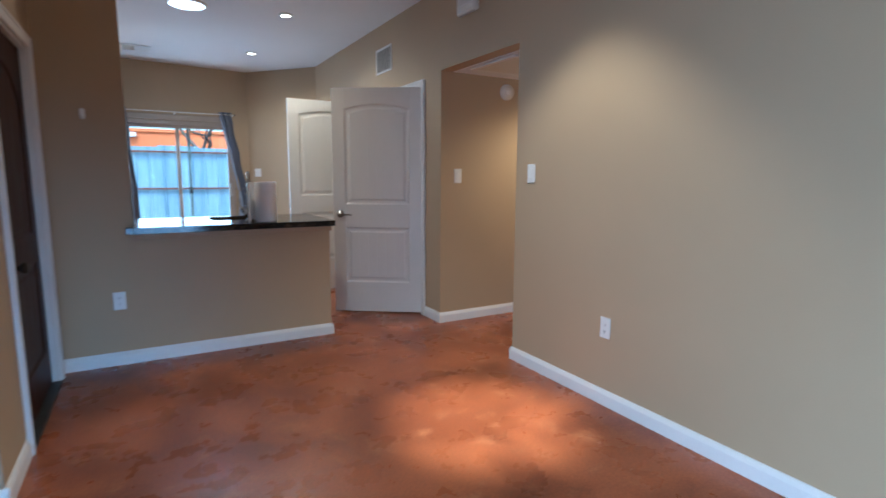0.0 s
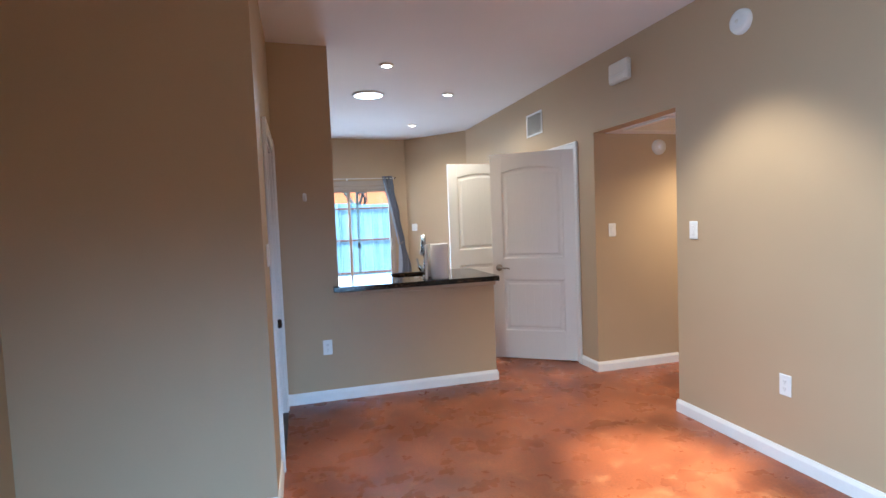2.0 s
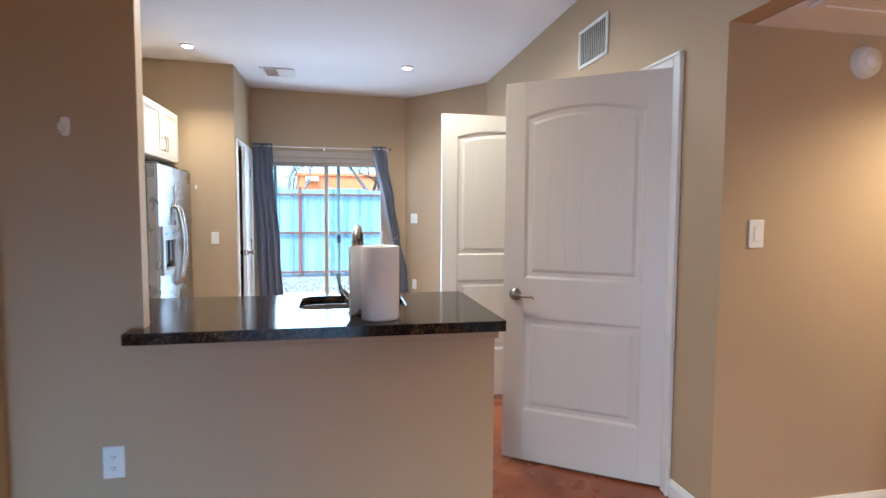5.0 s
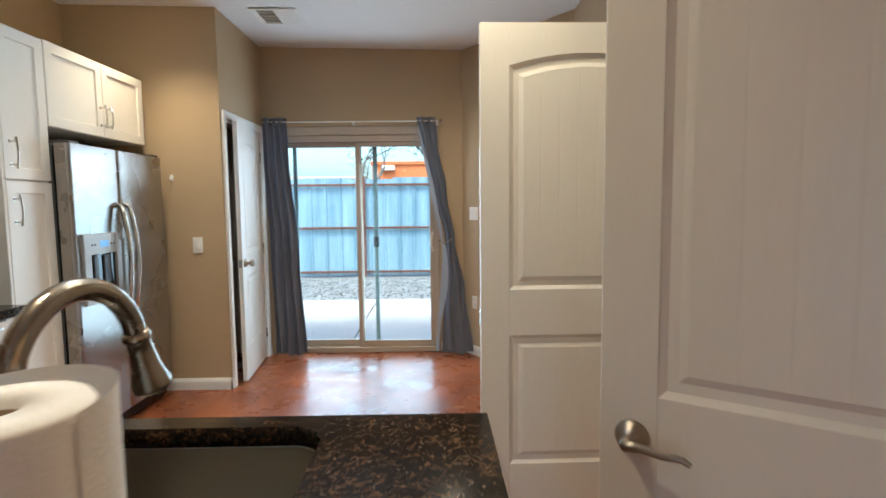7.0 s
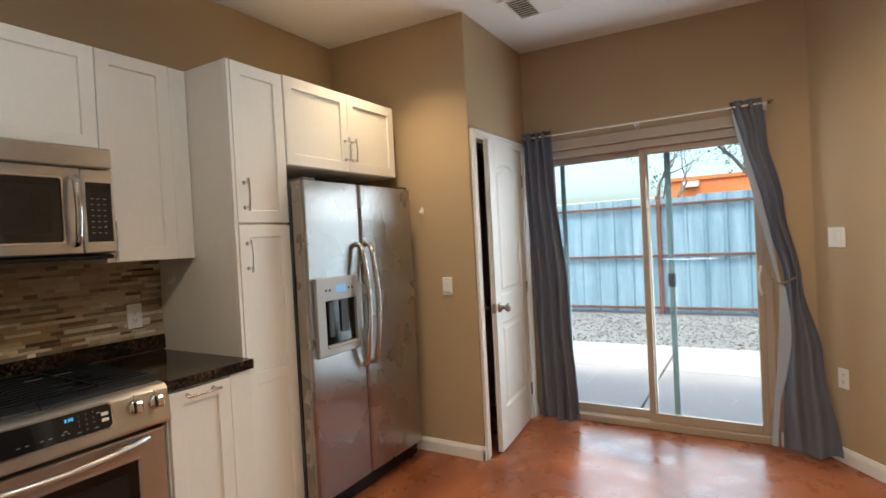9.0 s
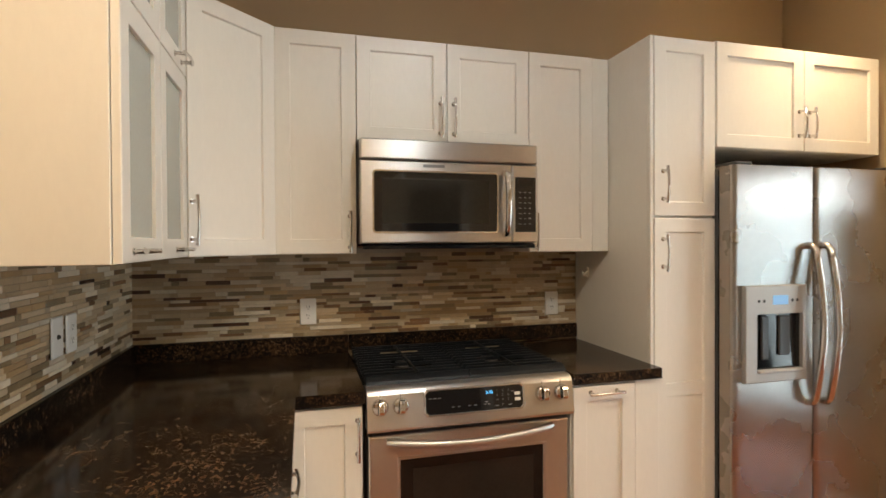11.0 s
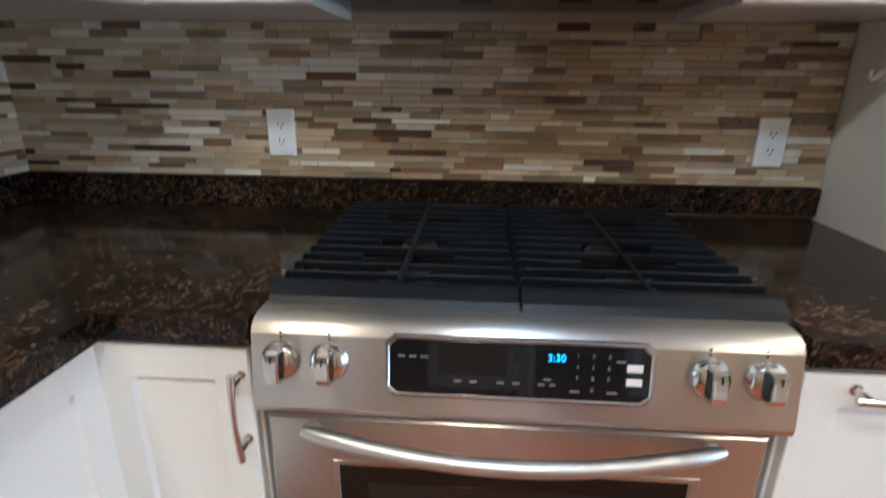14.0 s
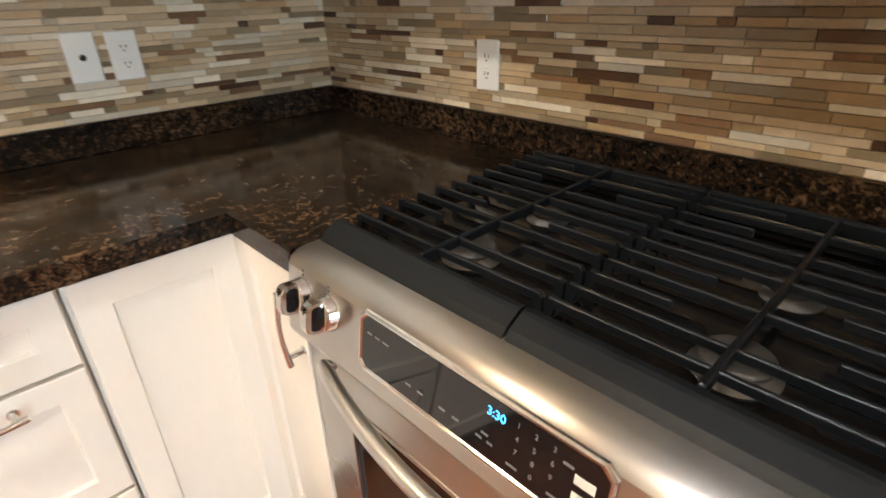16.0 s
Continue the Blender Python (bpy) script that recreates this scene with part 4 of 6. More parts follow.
cab_door(c, m, 0.475, 0.925, 1.822, 2.275, (0.505, 1.945, 0.14))
# bases on the west wall
m = west(BF, 5.861)
c = cabinet("base_cabinet", "cream base cabinet with drawer pull beside the range", m, 0.391, BD, 0.105, 0.876, BG, 0.1)
cab_door(c, m, 0.003, 0.275, 0.105, 0.87, (0.135, 0.845, 0.15, False))
b = MB()
b.box(0.28, 0.389, 0.001, 0.012, 0.105, 0.874, 0.002, m)
part("filler_strip", b, "cab", c)
m = west(BF, 4.808)
c = cabinet("base_cabinet", "narrow cream base cabinet in the corner", m, 0.266, BD, 0.105, 0.876, BG, 0.1)
cab_door(c, m, 0.012, 0.262, 0.105, 0.87, (0.246, 0.765, 0.15))
# bases along the bar, facing north
def north(x):
    return facing(x, 4.808, -1, 0, 0, 1)


m = north(-0.258)
c = cabinet("base_cabinet", "cream corner base cabinet with a plain door", m, 0.292, 0.59, 0.105, 0.876, BG, 0.1)
cab_door(c, m, 0.004, 0.295, 0.105, 0.87, None)
m = north(0.199)
c = cabinet("drawer_cabinet", "cream base cabinet with three drawers", m, 0.455, 0.59, 0.105, 0.876, BG, 0.1)
for z0, z1 in ((0.72, 0.87), (0.42, 0.715), (0.105, 0.415)):
    cab_door(c, m, 0.004, 0.452, z0, z1, (0.285, z1 - 0.032, 0.14, False), name="drawer", rail=0.05)
m = north(0.674)
c = cabinet("base_cabinet", "cream base cabinet under the bar", m, 0.472, 0.55, 0.105, 0.876, BG, 0.1)
cab_door(c, m, 0.004, 0.468, 0.105, 0.87, (0.42, 0.74, 0.13))
m = north(1.50)
c = cabinet("sink_cabinet", "cream two-door cabinet below the sink", m, 0.82, 0.55, 0.105, 0.66, BG, 0.1)
cab_door(c, m, 0.004, 0.41, 0.105, 0.87, (0.37, 0.74, 0.13))
cab_door(c, m, 0.41, 0.816, 0.105, 0.87, (0.45, 0.74, 0.13))

# ---- granite tops ----
ZT, ZB = 0.921, 0.879
SK = (0.72, 1.21, 4.41, 4.797)      # sink cut-out
top = MB()


def ring_slab(b, outer, hole, r, z0, z1):
    x0, x1, y0, y1 = outer
    hx0, hx1, hy0, hy1 = hole
    cs = [(hx0 + r, hy0 + r, 180), (hx1 - r, hy0 + r, 270), (hx1 - r, hy1 - r, 0), (hx0 + r, hy1 - r, 90)]
    half = []
    n = 6
    for cx, cy, a in cs:
        half.append([(cx + r * math.cos(radians(a + 90 * i / (2 * n))), cy + r * math.sin(radians(a + 90 * i / (2 * n)))) for i in range(2 * n + 1)])
    oc = [(x0, y0), (x1, y0), (x1, y1), (x0, y1)]
    for z, up in ((z1, True), (z0, False)):
        for i in range(4):
            j = (i + 1) % 4
            poly = [oc[i], oc[j]] + half[j][:n + 1][::-1] + half[i][n:][::-1]
            b.add([(x, y, z) for x, y in poly], [tuple(range(len(poly)))])
    for i in range(4):
        j = (i + 1) % 4
        (ax, ay), (bx, by) = oc[i], oc[j]
        b.add([(ax, ay, z0), (bx, by, z0), (bx, by, z1), (ax, ay, z1)], [(0, 1, 2, 3)])
    loop = [p for h in half for p in h]
    k = len(loop)
    b.add([(x, y, z0) for x, y in loop] + [(x, y, z1) for x, y in loop], [(i, (i + 1) % k, k + (i + 1) % k, k + i) for i in range(k)], True)
    return loop


loop = ring_slab(top, (0.2105, 1.552, 4.035, 4.853), SK, 0.075, ZB, ZT)
top.box(0.165, 0.2105, 4.035, BY - 0.001, ZB, ZT, 0.003)
top.box(KX + 0.001, 0.2105, KY + 0.001, 4.853, ZB, ZT)
top.box(KX + 0.001, -0.535, 4.853, 5.079, ZB, ZT)
ct = thing("countertop", (0.2, 4.5, ZB), "polished dark brown granite countertop and bar top", "countertop")
part("slab", top, "granite", ct, weld=True)
b = MB()
b.box(KX + 0.001, KX + 0.02, KY + 0.02, 5.079, ZT, 1.0, 0.002)
part("upstand", b, "granite", ct)
b = MB()
b.box(KX + 0.001, 0.209, KY + 0.001, KY + 0.02, ZT, 1.0, 0.002)
part("upstand", b, "granite", ct)
ct2 = thing("countertop", (-0.9, 6.0, ZB), "short polished dark granite countertop beside the range", "countertop")
b = MB()
b.box(KX + 0.001, -0.535, 5.862, 6.253, ZB, ZT, 0.003)
part("slab", b, "granite", ct2)
b = MB()
b.box(KX + 0.001, KX + 0.02, 5.081, 6.253, 0.93, 1.0, 0.002)
part("upstand", b, "granite", ct2)

# sink
sk = thing("sink", (0.96, 4.6, 0.69), "undermount brushed steel kitchen sink", "sink")
b = MB()
k = len(loop)
cxs, cys = (SK[0] + SK[1]) / 2, (SK[2] + SK[3]) / 2
rings = [(0.99, ZB - 0.001), (0.975, ZB - 0.03), (0.95, 0.70), (0.90, 0.682), (0.25, 0.676)]
vs = [(cxs + (x - cxs) * s, cys + (y - cys) * s, z) for s, z in rings for x, y in loop]
b.add(vs, [(j * k + i, j * k + (i + 1) % k, (j + 1) * k + (i + 1) % k, (j + 1) * k + i) for j in range(len(rings) - 1) for i in range(k)] + [tuple((len(rings) - 1) * k + i for i in range(k))], True)
part("bowl", b, "sink", sk)
b = MB()
b.lathe([(0.045, 0.677), (0.043, 0.681), (0.02, 0.680), (0.0, 0.679)], 24, Matrix.Translation((cxs, cys, 0)))
part("drain", b, "chrome", sk)

# faucet
fx, fy = 0.970, 4.300
fa = thing("faucet", (fx, fy, ZT), "satin nickel gooseneck pull-down kitchen faucet", "faucet")
b = MB()
b.lathe([(0.032, 0), (0.032, 0.006), (0.026, 0.012), (0.021, 0.03), (0.019, 0.10), (0.020, 0.11), (0.016, 0.12), (0.0, 0.121)], 24, Matrix.Translation((fx, fy, ZT)))
part("base", b, "nickel", fa)
b = MB()
AR = 0.100
path = [(fx, fy, ZT + 0.10), (fx, fy, ZT + 0.20)]
for i in range(15):
    a = radians(180 - 168 * i / 14)
    run = AR + AR * math.cos(a)
    path.append((fx + 0.15 * run, fy + 0.975 * run, ZT + 0.258 + AR * math.sin(a)))
b.tube(path, 0.0150, 18)
part("spout", b, "nickel", fa)
# the spray head goes on along the end of the bend
p1, p0 = Vector(path[-1]), Vector(path[-2])
hm = Matrix.Translation(p1) @ (p1 - p0).to_track_quat("Z", "Y").to_matrix().to_4x4()
b = MB()
b.lathe([(0.0, -0.004), (0.0165, -0.003), (0.0195, 0.004), (0.0195, 0.009), (0.0165, 0.013), (0.0172, 0.030), (0.0205, 0.060), (0.0275, 0.088), (0.0275, 0.094), (0.022, 0.097), (0.0, 0.097)], 24, hm)
part("spray_head", b, "nickel", fa)
b = MB()
b.lathe([(0.0, 0.0965), (0.0215, 0.0972), (0.020, 0.100), (0.0, 0.1005)], 20, hm)
part("spray_face", b, "darkplastic", fa)
b = MB()
b.tube([(fx - 0.015, fy, ZT + 0.045), (fx - 0.040, fy, ZT + 0.075), (fx - 0.058, fy, ZT + 0.100)], [0.017, 0.017, 0.013], 14)
b.tube([(fx - 0.058, fy, ZT + 0.098), (fx - 0.064, fy, ZT + 0.125), (fx - 0.069, fy, ZT + 0.150), (fx - 0.070, fy + 0.003, ZT + 0.168)], [0.009, 0.006, 0.008, 0.0095], 12)
part("lever", b, "nickel", fa)

# paper towels
tx, ty = 1.065, 4.168
pt = thing("paper_towel_roll", (tx, ty, ZT), "standing roll of white paper towels", "paper towels")
b = MB()
n = 40
prof = [(0.022, 0.0), (0.073, 0.0), (0.075, 0.004), (0.0755, 0.14), (0.075, 0.287), (0.072, 0.292), (0.022, 0.291), (0.022, 0.0)]
b.lathe(prof, n, Matrix.Translation((tx, ty, ZT + 0.001)))
part("roll", b, "paper", pt)
b = MB()
b.lathe([(0.0195, 0.0), (0.0215, 0.0), (0.0215, 0.284), (0.0195, 0.284), (0.0195, 0.0)], 24, Matrix.Translation((tx, ty, ZT + 0.001)))
part("core", b, "card", pt, "brown card core")
b = MB()
cols = []
for i in range(17):
    a = radians(-4 + 205 * i / 16)
    rr = 0.0765 + 0.034 * math.sin(math.pi * min(1, i / 11) / 2) ** 2
    cols.append((tx + rr * math.cos(a) - 0.014 * i / 16, ty + rr * math.sin(a) * 1.35, 0.291 - 0.004 * i / 16))
for x, y, h in cols:
    b.v += [(x, y, ZT + 0.003), (x, y, ZT + h)]
b.f = [(2 * i, 2 * i + 2, 2 * i + 3, 2 * i + 1) for i in range(16)]
b.s = [True] * 16
part("loose_sheet", b, "paper", pt)

# ---- refrigerator ----
fr = thing("refrigerator", (-0.82, 7.05, 0), "stainless side-by-side refrigerator with ice dispenser", "refrigerator")
FX = -0.508    # door fronts
b = MB()
b.box(KX + 0.03, -0.607, 6.588, 7.512, 0.03, 1.735, 0.006)
part("body", b, "fridgegrey", fr, "dark grey painted cabinet")


def fridge_door(y0, y1, name):
    b = MB()
    pr = []
    for s in (0, 0.004, 0.010, 0.018, 0.028, 0.045, 0.12, 0.25, 0.40, 0.5, 0.60, 0.75, 0.88, 0.955, 0.972, 0.982, 0.990, 0.996, 1.0):
        e = min(s, 1 - s)
        pr.append((FX - 0.002 * (2 * s - 1) ** 2 - (0.010 * (1 - e / 0.03) ** 2 if e < 0.03 else 0), y0 + (y1 - y0) * s))
    out = [(FX - 0.022, y0)] + pr + [(FX - 0.022, y1)]
    k = len(out)
    lo, hi = [(x, y, 0.115) for x, y in out], [(x, y, 1.735) for x, y in out]
    b.add(lo, [tuple(range(k))[::-1]])
    b.add(hi, [tuple(range(k))])
    b.add(lo[1:-1] + hi[1:-1], [(i, i + 1, k - 1 + i, k - 2 + i) for i in range(k - 3)], True)
    for p, q in ((0, 1), (k - 2, k - 1), (k - 1, 0)):
        b.add([lo[p], lo[q], hi[q], hi[p]], [(0, 1, 2, 3)])
    d = part(name, b, "steelv", fr)
    part("door_edge", MB().box(FX - 0.082, FX - 0.0225, y0 + 0.0005, y1 - 0.0005, 0.1155, 1.7345, 0.003), "fridgeedge", d, "taupe painted door edge")
    part("gasket", MB().box(FX - 0.099, FX - 0.0825, y0 + 0.012, y1 - 0.010, 0.125, 1.722), "black", d, "black rubber door seal")
    return d


fd1 = fridge_door(6.573, 6.994, "freezer_door")
fd2 = fridge_door(7.002, 7.511, "fridge_door")
for d, y in ((fd1, 6.955), (fd2, 7.036)):
    b = MB()
    pts = [(FX - 0.002, y, 0.733), (FX + 0.024, y, 0.738)]
    for i in range(15):
        a = i / 14
        pts.append((FX + 0.036 + 0.035 * math.sin(math.pi * a), y, 0.753 + 0.630 * a))
    pts += [(FX + 0.024, y, 1.397), (FX - 0.002, y, 1.402)]
    b.tube(pts, 0.0148, 14)
    part("handle", b, "chrome", d, "curved polished bar handle")
# ice and water dispenser: a proud frame round a dark niche
west_f = west(FX - 0.003, 0)
b = MB()
b.ring((6.612, 6.930, 0.838, 1.238), (6.672, 6.908, 0.880, 1.120), 0.0, 0.021, 0.004, west_f, True, 0.004)
disp = part("dispenser", b, "silver", fd1, "ice and water dispenser panel")
part("dispenser_recess", MB().box(FX - 0.003, FX + 0.002, 6.668, 6.912, 0.876, 1.124), "blackglass", disp)
part("display", MB().box(FX + 0.0175, FX + 0.0190, 6.750, 6.830, 1.158, 1.197, 0.001), "screenblue", disp, "small blue lit display")
for y in (6.680, 6.706, 6.852, 6.878):
    b = MB()
    b.lathe([(0.0, 0.0015), (0.006, 0.0015), (0.007, 0.0), (0.007, -0.002)], 14, Matrix.Translation((FX + 0.0182, y, 1.175)) @ Matrix.Rotation(radians(90), 4, "Y"))
    part("button", b, "darkplastic", disp)
for y0, y1, z0 in ((6.700, 6.738, 0.930), (6.790, 6.850, 0.945)):
    part("paddle", MB().box(FX + 0.002, FX + 0.012, y0, y1, z0, 1.112, 0.005), "darkplastic", disp)
part("drip_tray", MB().box(FX - 0.001, FX + 0.026, 6.674, 6.906, 0.876, 0.890, 0.004), "silver", disp)
b = MB()
b.box(-0.605, FX - 0.045, 6.592, 7.505, 0.02, 0.108, 0.004)
part("kick_grille", b, "black", fr)
for y in (6.64, 7.47):
    b = MB()
    b.tube([(-0.58, y, 0.0), (-0.58, y, 0.03)], 0.016, 12)
    part("foot", b, "darkplastic", fr)
for y in (6.60, 7.42):
    part("hinge_cover", MB().box(-0.64, FX - 0.02, y, y + 0.085, 1.736, 1.752, 0.004), "darkplastic", fr)
b = MB()
b.box(FX - 0.004, FX - 0.0005, 7.40, 7.455, 1.655, 1.668, 0.001)
part("badge", b, "mark", fd2)

# ---- microwave ----
mw = thing("microwave", (-1.0, 5.46, 1.41), "stainless over-the-range microwave oven", "microwave")
MY0, MY1 = 5.096, 5.845
b = MB()
b.box(KX + 0.003, -0.845, MY0, MY1, 1.415, 1.834, 0.003)
part("body", b, "darkplastic", mw)
b = MB()
b.box(-0.845, -0.803, MY0, MY1, 1.752, 1.832, 0.006)
part("vent_cover", b, "steel", mw)
b = MB()
DY = 5.724
b.ring((MY0, DY, 1.42, 1.746), (MY0 + 0.05, 5.660, 1.465, 1.705), 0.0, 0.045, 0.01, west(-0.845, 0), True, 0.005)
md = part("door", b, "steel", mw)
b = MB()
b.box(-0.84, -0.8045, MY0 + 0.05, 5.660, 1.465, 1.705)
part("window", b, "blackglass", md)


def round_rect(u0, u1, z0, z1, r, n=5):
    """Outline of a rectangle with round corners."""
    pts = []
    for cu, cw, a in ((u1 - r, z0 + r, -90), (u1 - r, z1 - r, 0), (u0 + r, z1 - r, 90), (u0 + r, z0 + r, 180)):
        pts += [(cu + r * math.cos(radians(a + 90 * i / n)), cw + r * math.sin(radians(a + 90 * i / n))) for i in range(n + 1)]
    return pts


b = MB()
o0, o1 = round_rect(MY0 + 0.046, 5.664, 1.461, 1.709, 0.016), round_rect(MY0 + 0.052, 5.658, 1.467, 1.703, 0.011)
k = len(o0)
b.add([(x, y, z) for q, x in ((o0, -0.8005), (o0, -0.7975), (o1, -0.7975), (o1, -0.8040)) for y, z in q], [(j * k + i, j * k + (i + 1) % k, (j + 1) * k + (i + 1) % k, (j + 1) * k + i) for j in range(3) for i in range(k)])
part("window_trim", b, "chrome", md, "bright rounded window trim")
b = MB()
b.box(-0.8044, -0.8038, MY0 + 0.085, 5.625, 1.50, 1.675)
part("window_screen", b, "ovenglass", md)
b = MB()
hp = [(-0.80, 5.692, 1.455), (-0.775, 5.692, 1.46)] + [(-0.762 + 0.012 * math.sin(math.pi * i / 10), 5.692, 1.475 + 0.215 * i / 10) for i in range(11)] + [(-0.775, 5.692, 1.705), (-0.80, 5.692, 1.71)]
b.tube(hp, 0.0125, 12)
part("handle", b, "chrome", md)
b = MB()
b.box(-0.845, -0.801, DY + 0.003, MY1, 1.42, 1.746, 0.006)
mp_ = part("control_panel", b, "steel", mw)
b = MB()
b.box(-0.802, -0.799, DY + 0.016, MY1 - 0.012, 1.465, 1.695, 0.001)
part("keypad", b, "blackglass", mp_)
b = MB()
b.box(-0.799, -0.7985, DY + 0.032, MY1 - 0.028, 1.655, 1.683)
part("display", b, "ovenglass", mp_)
b = MB()
for r in range(7):
    for q in range(3):
        y = DY + 0.032 + q * 0.022
        z = 1.63 - r * 0.022
        b.box(-0.799, -0.7986, y, y + 0.010, z, z + (0.006 if r in (5,) and q == 2 else 0.0025))
part("button_print", b, "mark", mp_)
b = MB()
b.box(-0.802, -0.7995, 5.345, 5.435, 1.722, 1.735, 0.001)
part("badge", b, "mark", mw)
b = MB()
b.box(KX + 0.01, -0.81, MY0 + 0.01, MY1 - 0.01, 1.398, 1.414, 0.003)
part("underside", b, "black", mw)

# ---- range ----
rg = thing("range", (-0.85, 5.45, 0), "stainless slide-in gas range with four burners", "range")
RY0, RY1 = 5.080, 5.856
b = MB()
b.box(KX + 0.02, -0.605, RY0 + 0.002, RY1 - 0.002, 0.09, 0.885, 0.003)
part("body", b, "darkplastic", rg)
b = MB()
b.box(KX + 0.022, -0.62, RY0, RY1, 0.886, 0.905, 0.006)
part("cooktop", b, "black", rg, "glossy black enamel cooktop")
# control panel with a rolled top edge
b = MB()
pr = [(-0.62, 0.905), (-0.62, 0.920), (-0.590, 0.923), (-0.566, 0.923), (-0.549, 0.920), (-0.538, 0.913), (-0.532, 0.902), (-0.515, 0.792), (-0.518, 0.782), (-0.60, 0.780), (-0.60, 0.905)]
k = len(pr)
pv = [(x, RY0 + 0.004, z) for x, z in pr] + [(x, RY1 - 0.004, z) for x, z in pr]
b.add(pv, [tuple(range(k)), tuple(range(2 * k - 1, k - 1, -1))])
for i in range(k):
    j = (i + 1) % k
    if i < 1 or i > 6:
        b.add([pv[i], pv[j], pv[k + j], pv[k + i]], [(0, 1, 2, 3)])
b.add(pv[1:7] + pv[k + 1:k + 7], [(i, i + 1, i + 7, i + 6) for i in range(5)], True)
b.add([pv[6], pv[7], pv[k + 7], pv[k + 6]], [(0, 1, 2, 3)])
cp = part("control_panel", b, "steel", rg)
PT = math.atan2(0.017, 0.110)
pm = Matrix.Translation((-0.5248, 0, 0.857)) @ Matrix.Rotation(-PT, 4, "Y")     # local x out of the panel, y along, z up its slope
b = MB()
pd = pm @ Matrix.Translation((0, 0, 0.005))
dy0, dy1 = 5.280, 5.655
o = [(dy0 + 0.012, -0.044), (dy1 - 0.012, -0.044), (dy1, -0.032), (dy1, 0.036), (dy1 - 0.012, 0.048), (dy0 + 0.012, 0.048), (dy0, 0.036), (dy0, -0.032)]
cy_, cz_ = (dy0 + dy1) / 2, 0.002
vs = []
for inset, xo in ((-0.001, 0.0), (0.0, 0.003), (0.0022, 0.0056), (0.0046, 0.0056), (0.0068, 0.003)):
    for y, z in o:
        vs.append((xo, cy_ + (y - cy_) * (1 - 2 * inset / (dy1 - dy0)), cz_ + (z - cz_) * (1 - 2 * inset / 0.092)))
b.add(vs, [(j * 8 + i, j * 8 + (i + 1) % 8, (j + 1) * 8 + (i + 1) % 8, (j + 1) * 8 + i) for j in range(4) for i in range(8)], False, pd)
part("display_bezel", b, "chrome", cp, "bright metal trim round the display")
b = MB()
b.box(0.001, 0.0035, dy0 + 0.006, dy1 - 0.006, -0.0375, 0.0415, 0.0008, pd)
part("display_glass", b, "blackglass", cp)


def text_on(name, txt, size, material, parent, m):
    cu = bpy.data.curves.new(name, "FONT")
    cu.body, cu.size, cu.align_x, cu.align_y, cu.extrude = txt, size, "CENTER", "CENTER", 0.0002
    tmp = bpy.data.objects.new(name, cu)
    scene.collection.objects.link(tmp)
    bpy.context.view_layer.update()
    me = bpy.data.meshes.new_from_object(tmp)
    bpy.data.objects.remove(tmp)
    b = MB()
    b.add([tuple(v.co) for v in me.vertices], [tuple(p.vertices) for p in me.polygons], False, m)
    bpy.data.meshes.remove(me)
    return part(name, b, material, parent)


# text plane: x along +y of the world, y up the slope
TX = pd @ Matrix(((0, 0, 1, 0.0040), (1, 0, 0, 0), (0, 1, 0, 0), (0, 0, 0, 1)))
text_on("clock_digits", "3:30", 0.0150, "clock", cp, TX @ Matrix.Translation((5.520, 0.023, 0)))
for r, row in enumerate(("123", "456", "789", " 0 ")):
    for q, chh in enumerate(row):
        if chh != " ":
            text_on("key_digit", chh, 0.009, "mark", cp, TX @ Matrix.Translation((5.549 + q * 0.0215, 0.028 - r * 0.0165, 0)))
for y, z, wy in ((5.292, 0.016, 0.010), (5.308, 0.016, 0.010), (5.324, 0.016, 0.012), (5.372, -0.018, 0.010), (5.394, -0.018, 0.010), (5.432, -0.018, 0.010), (5.454, -0.018, 0.010), (5.490, -0.018, 0.009), (5.506, -0.018, 0.008), (5.497, -0.010, 0.010), (5.534, -0.026, 0.014), (5.585, -0.026, 0.014), (5.596, 0.020, 0.012)):
    part("button_print", MB().box(0.0036, 0.0040, y + 0.006, y + wy + 0.006, z, z + 0.003, 0, pd), "mark", cp)
for z in (0.008, -0.012):
    b = MB()
    b.box(0.0036, 0.0046, 5.616, 5.638, z - 0.001, z + 0.010, 0.0005, pd)
    part("button", b, "almond", cp)
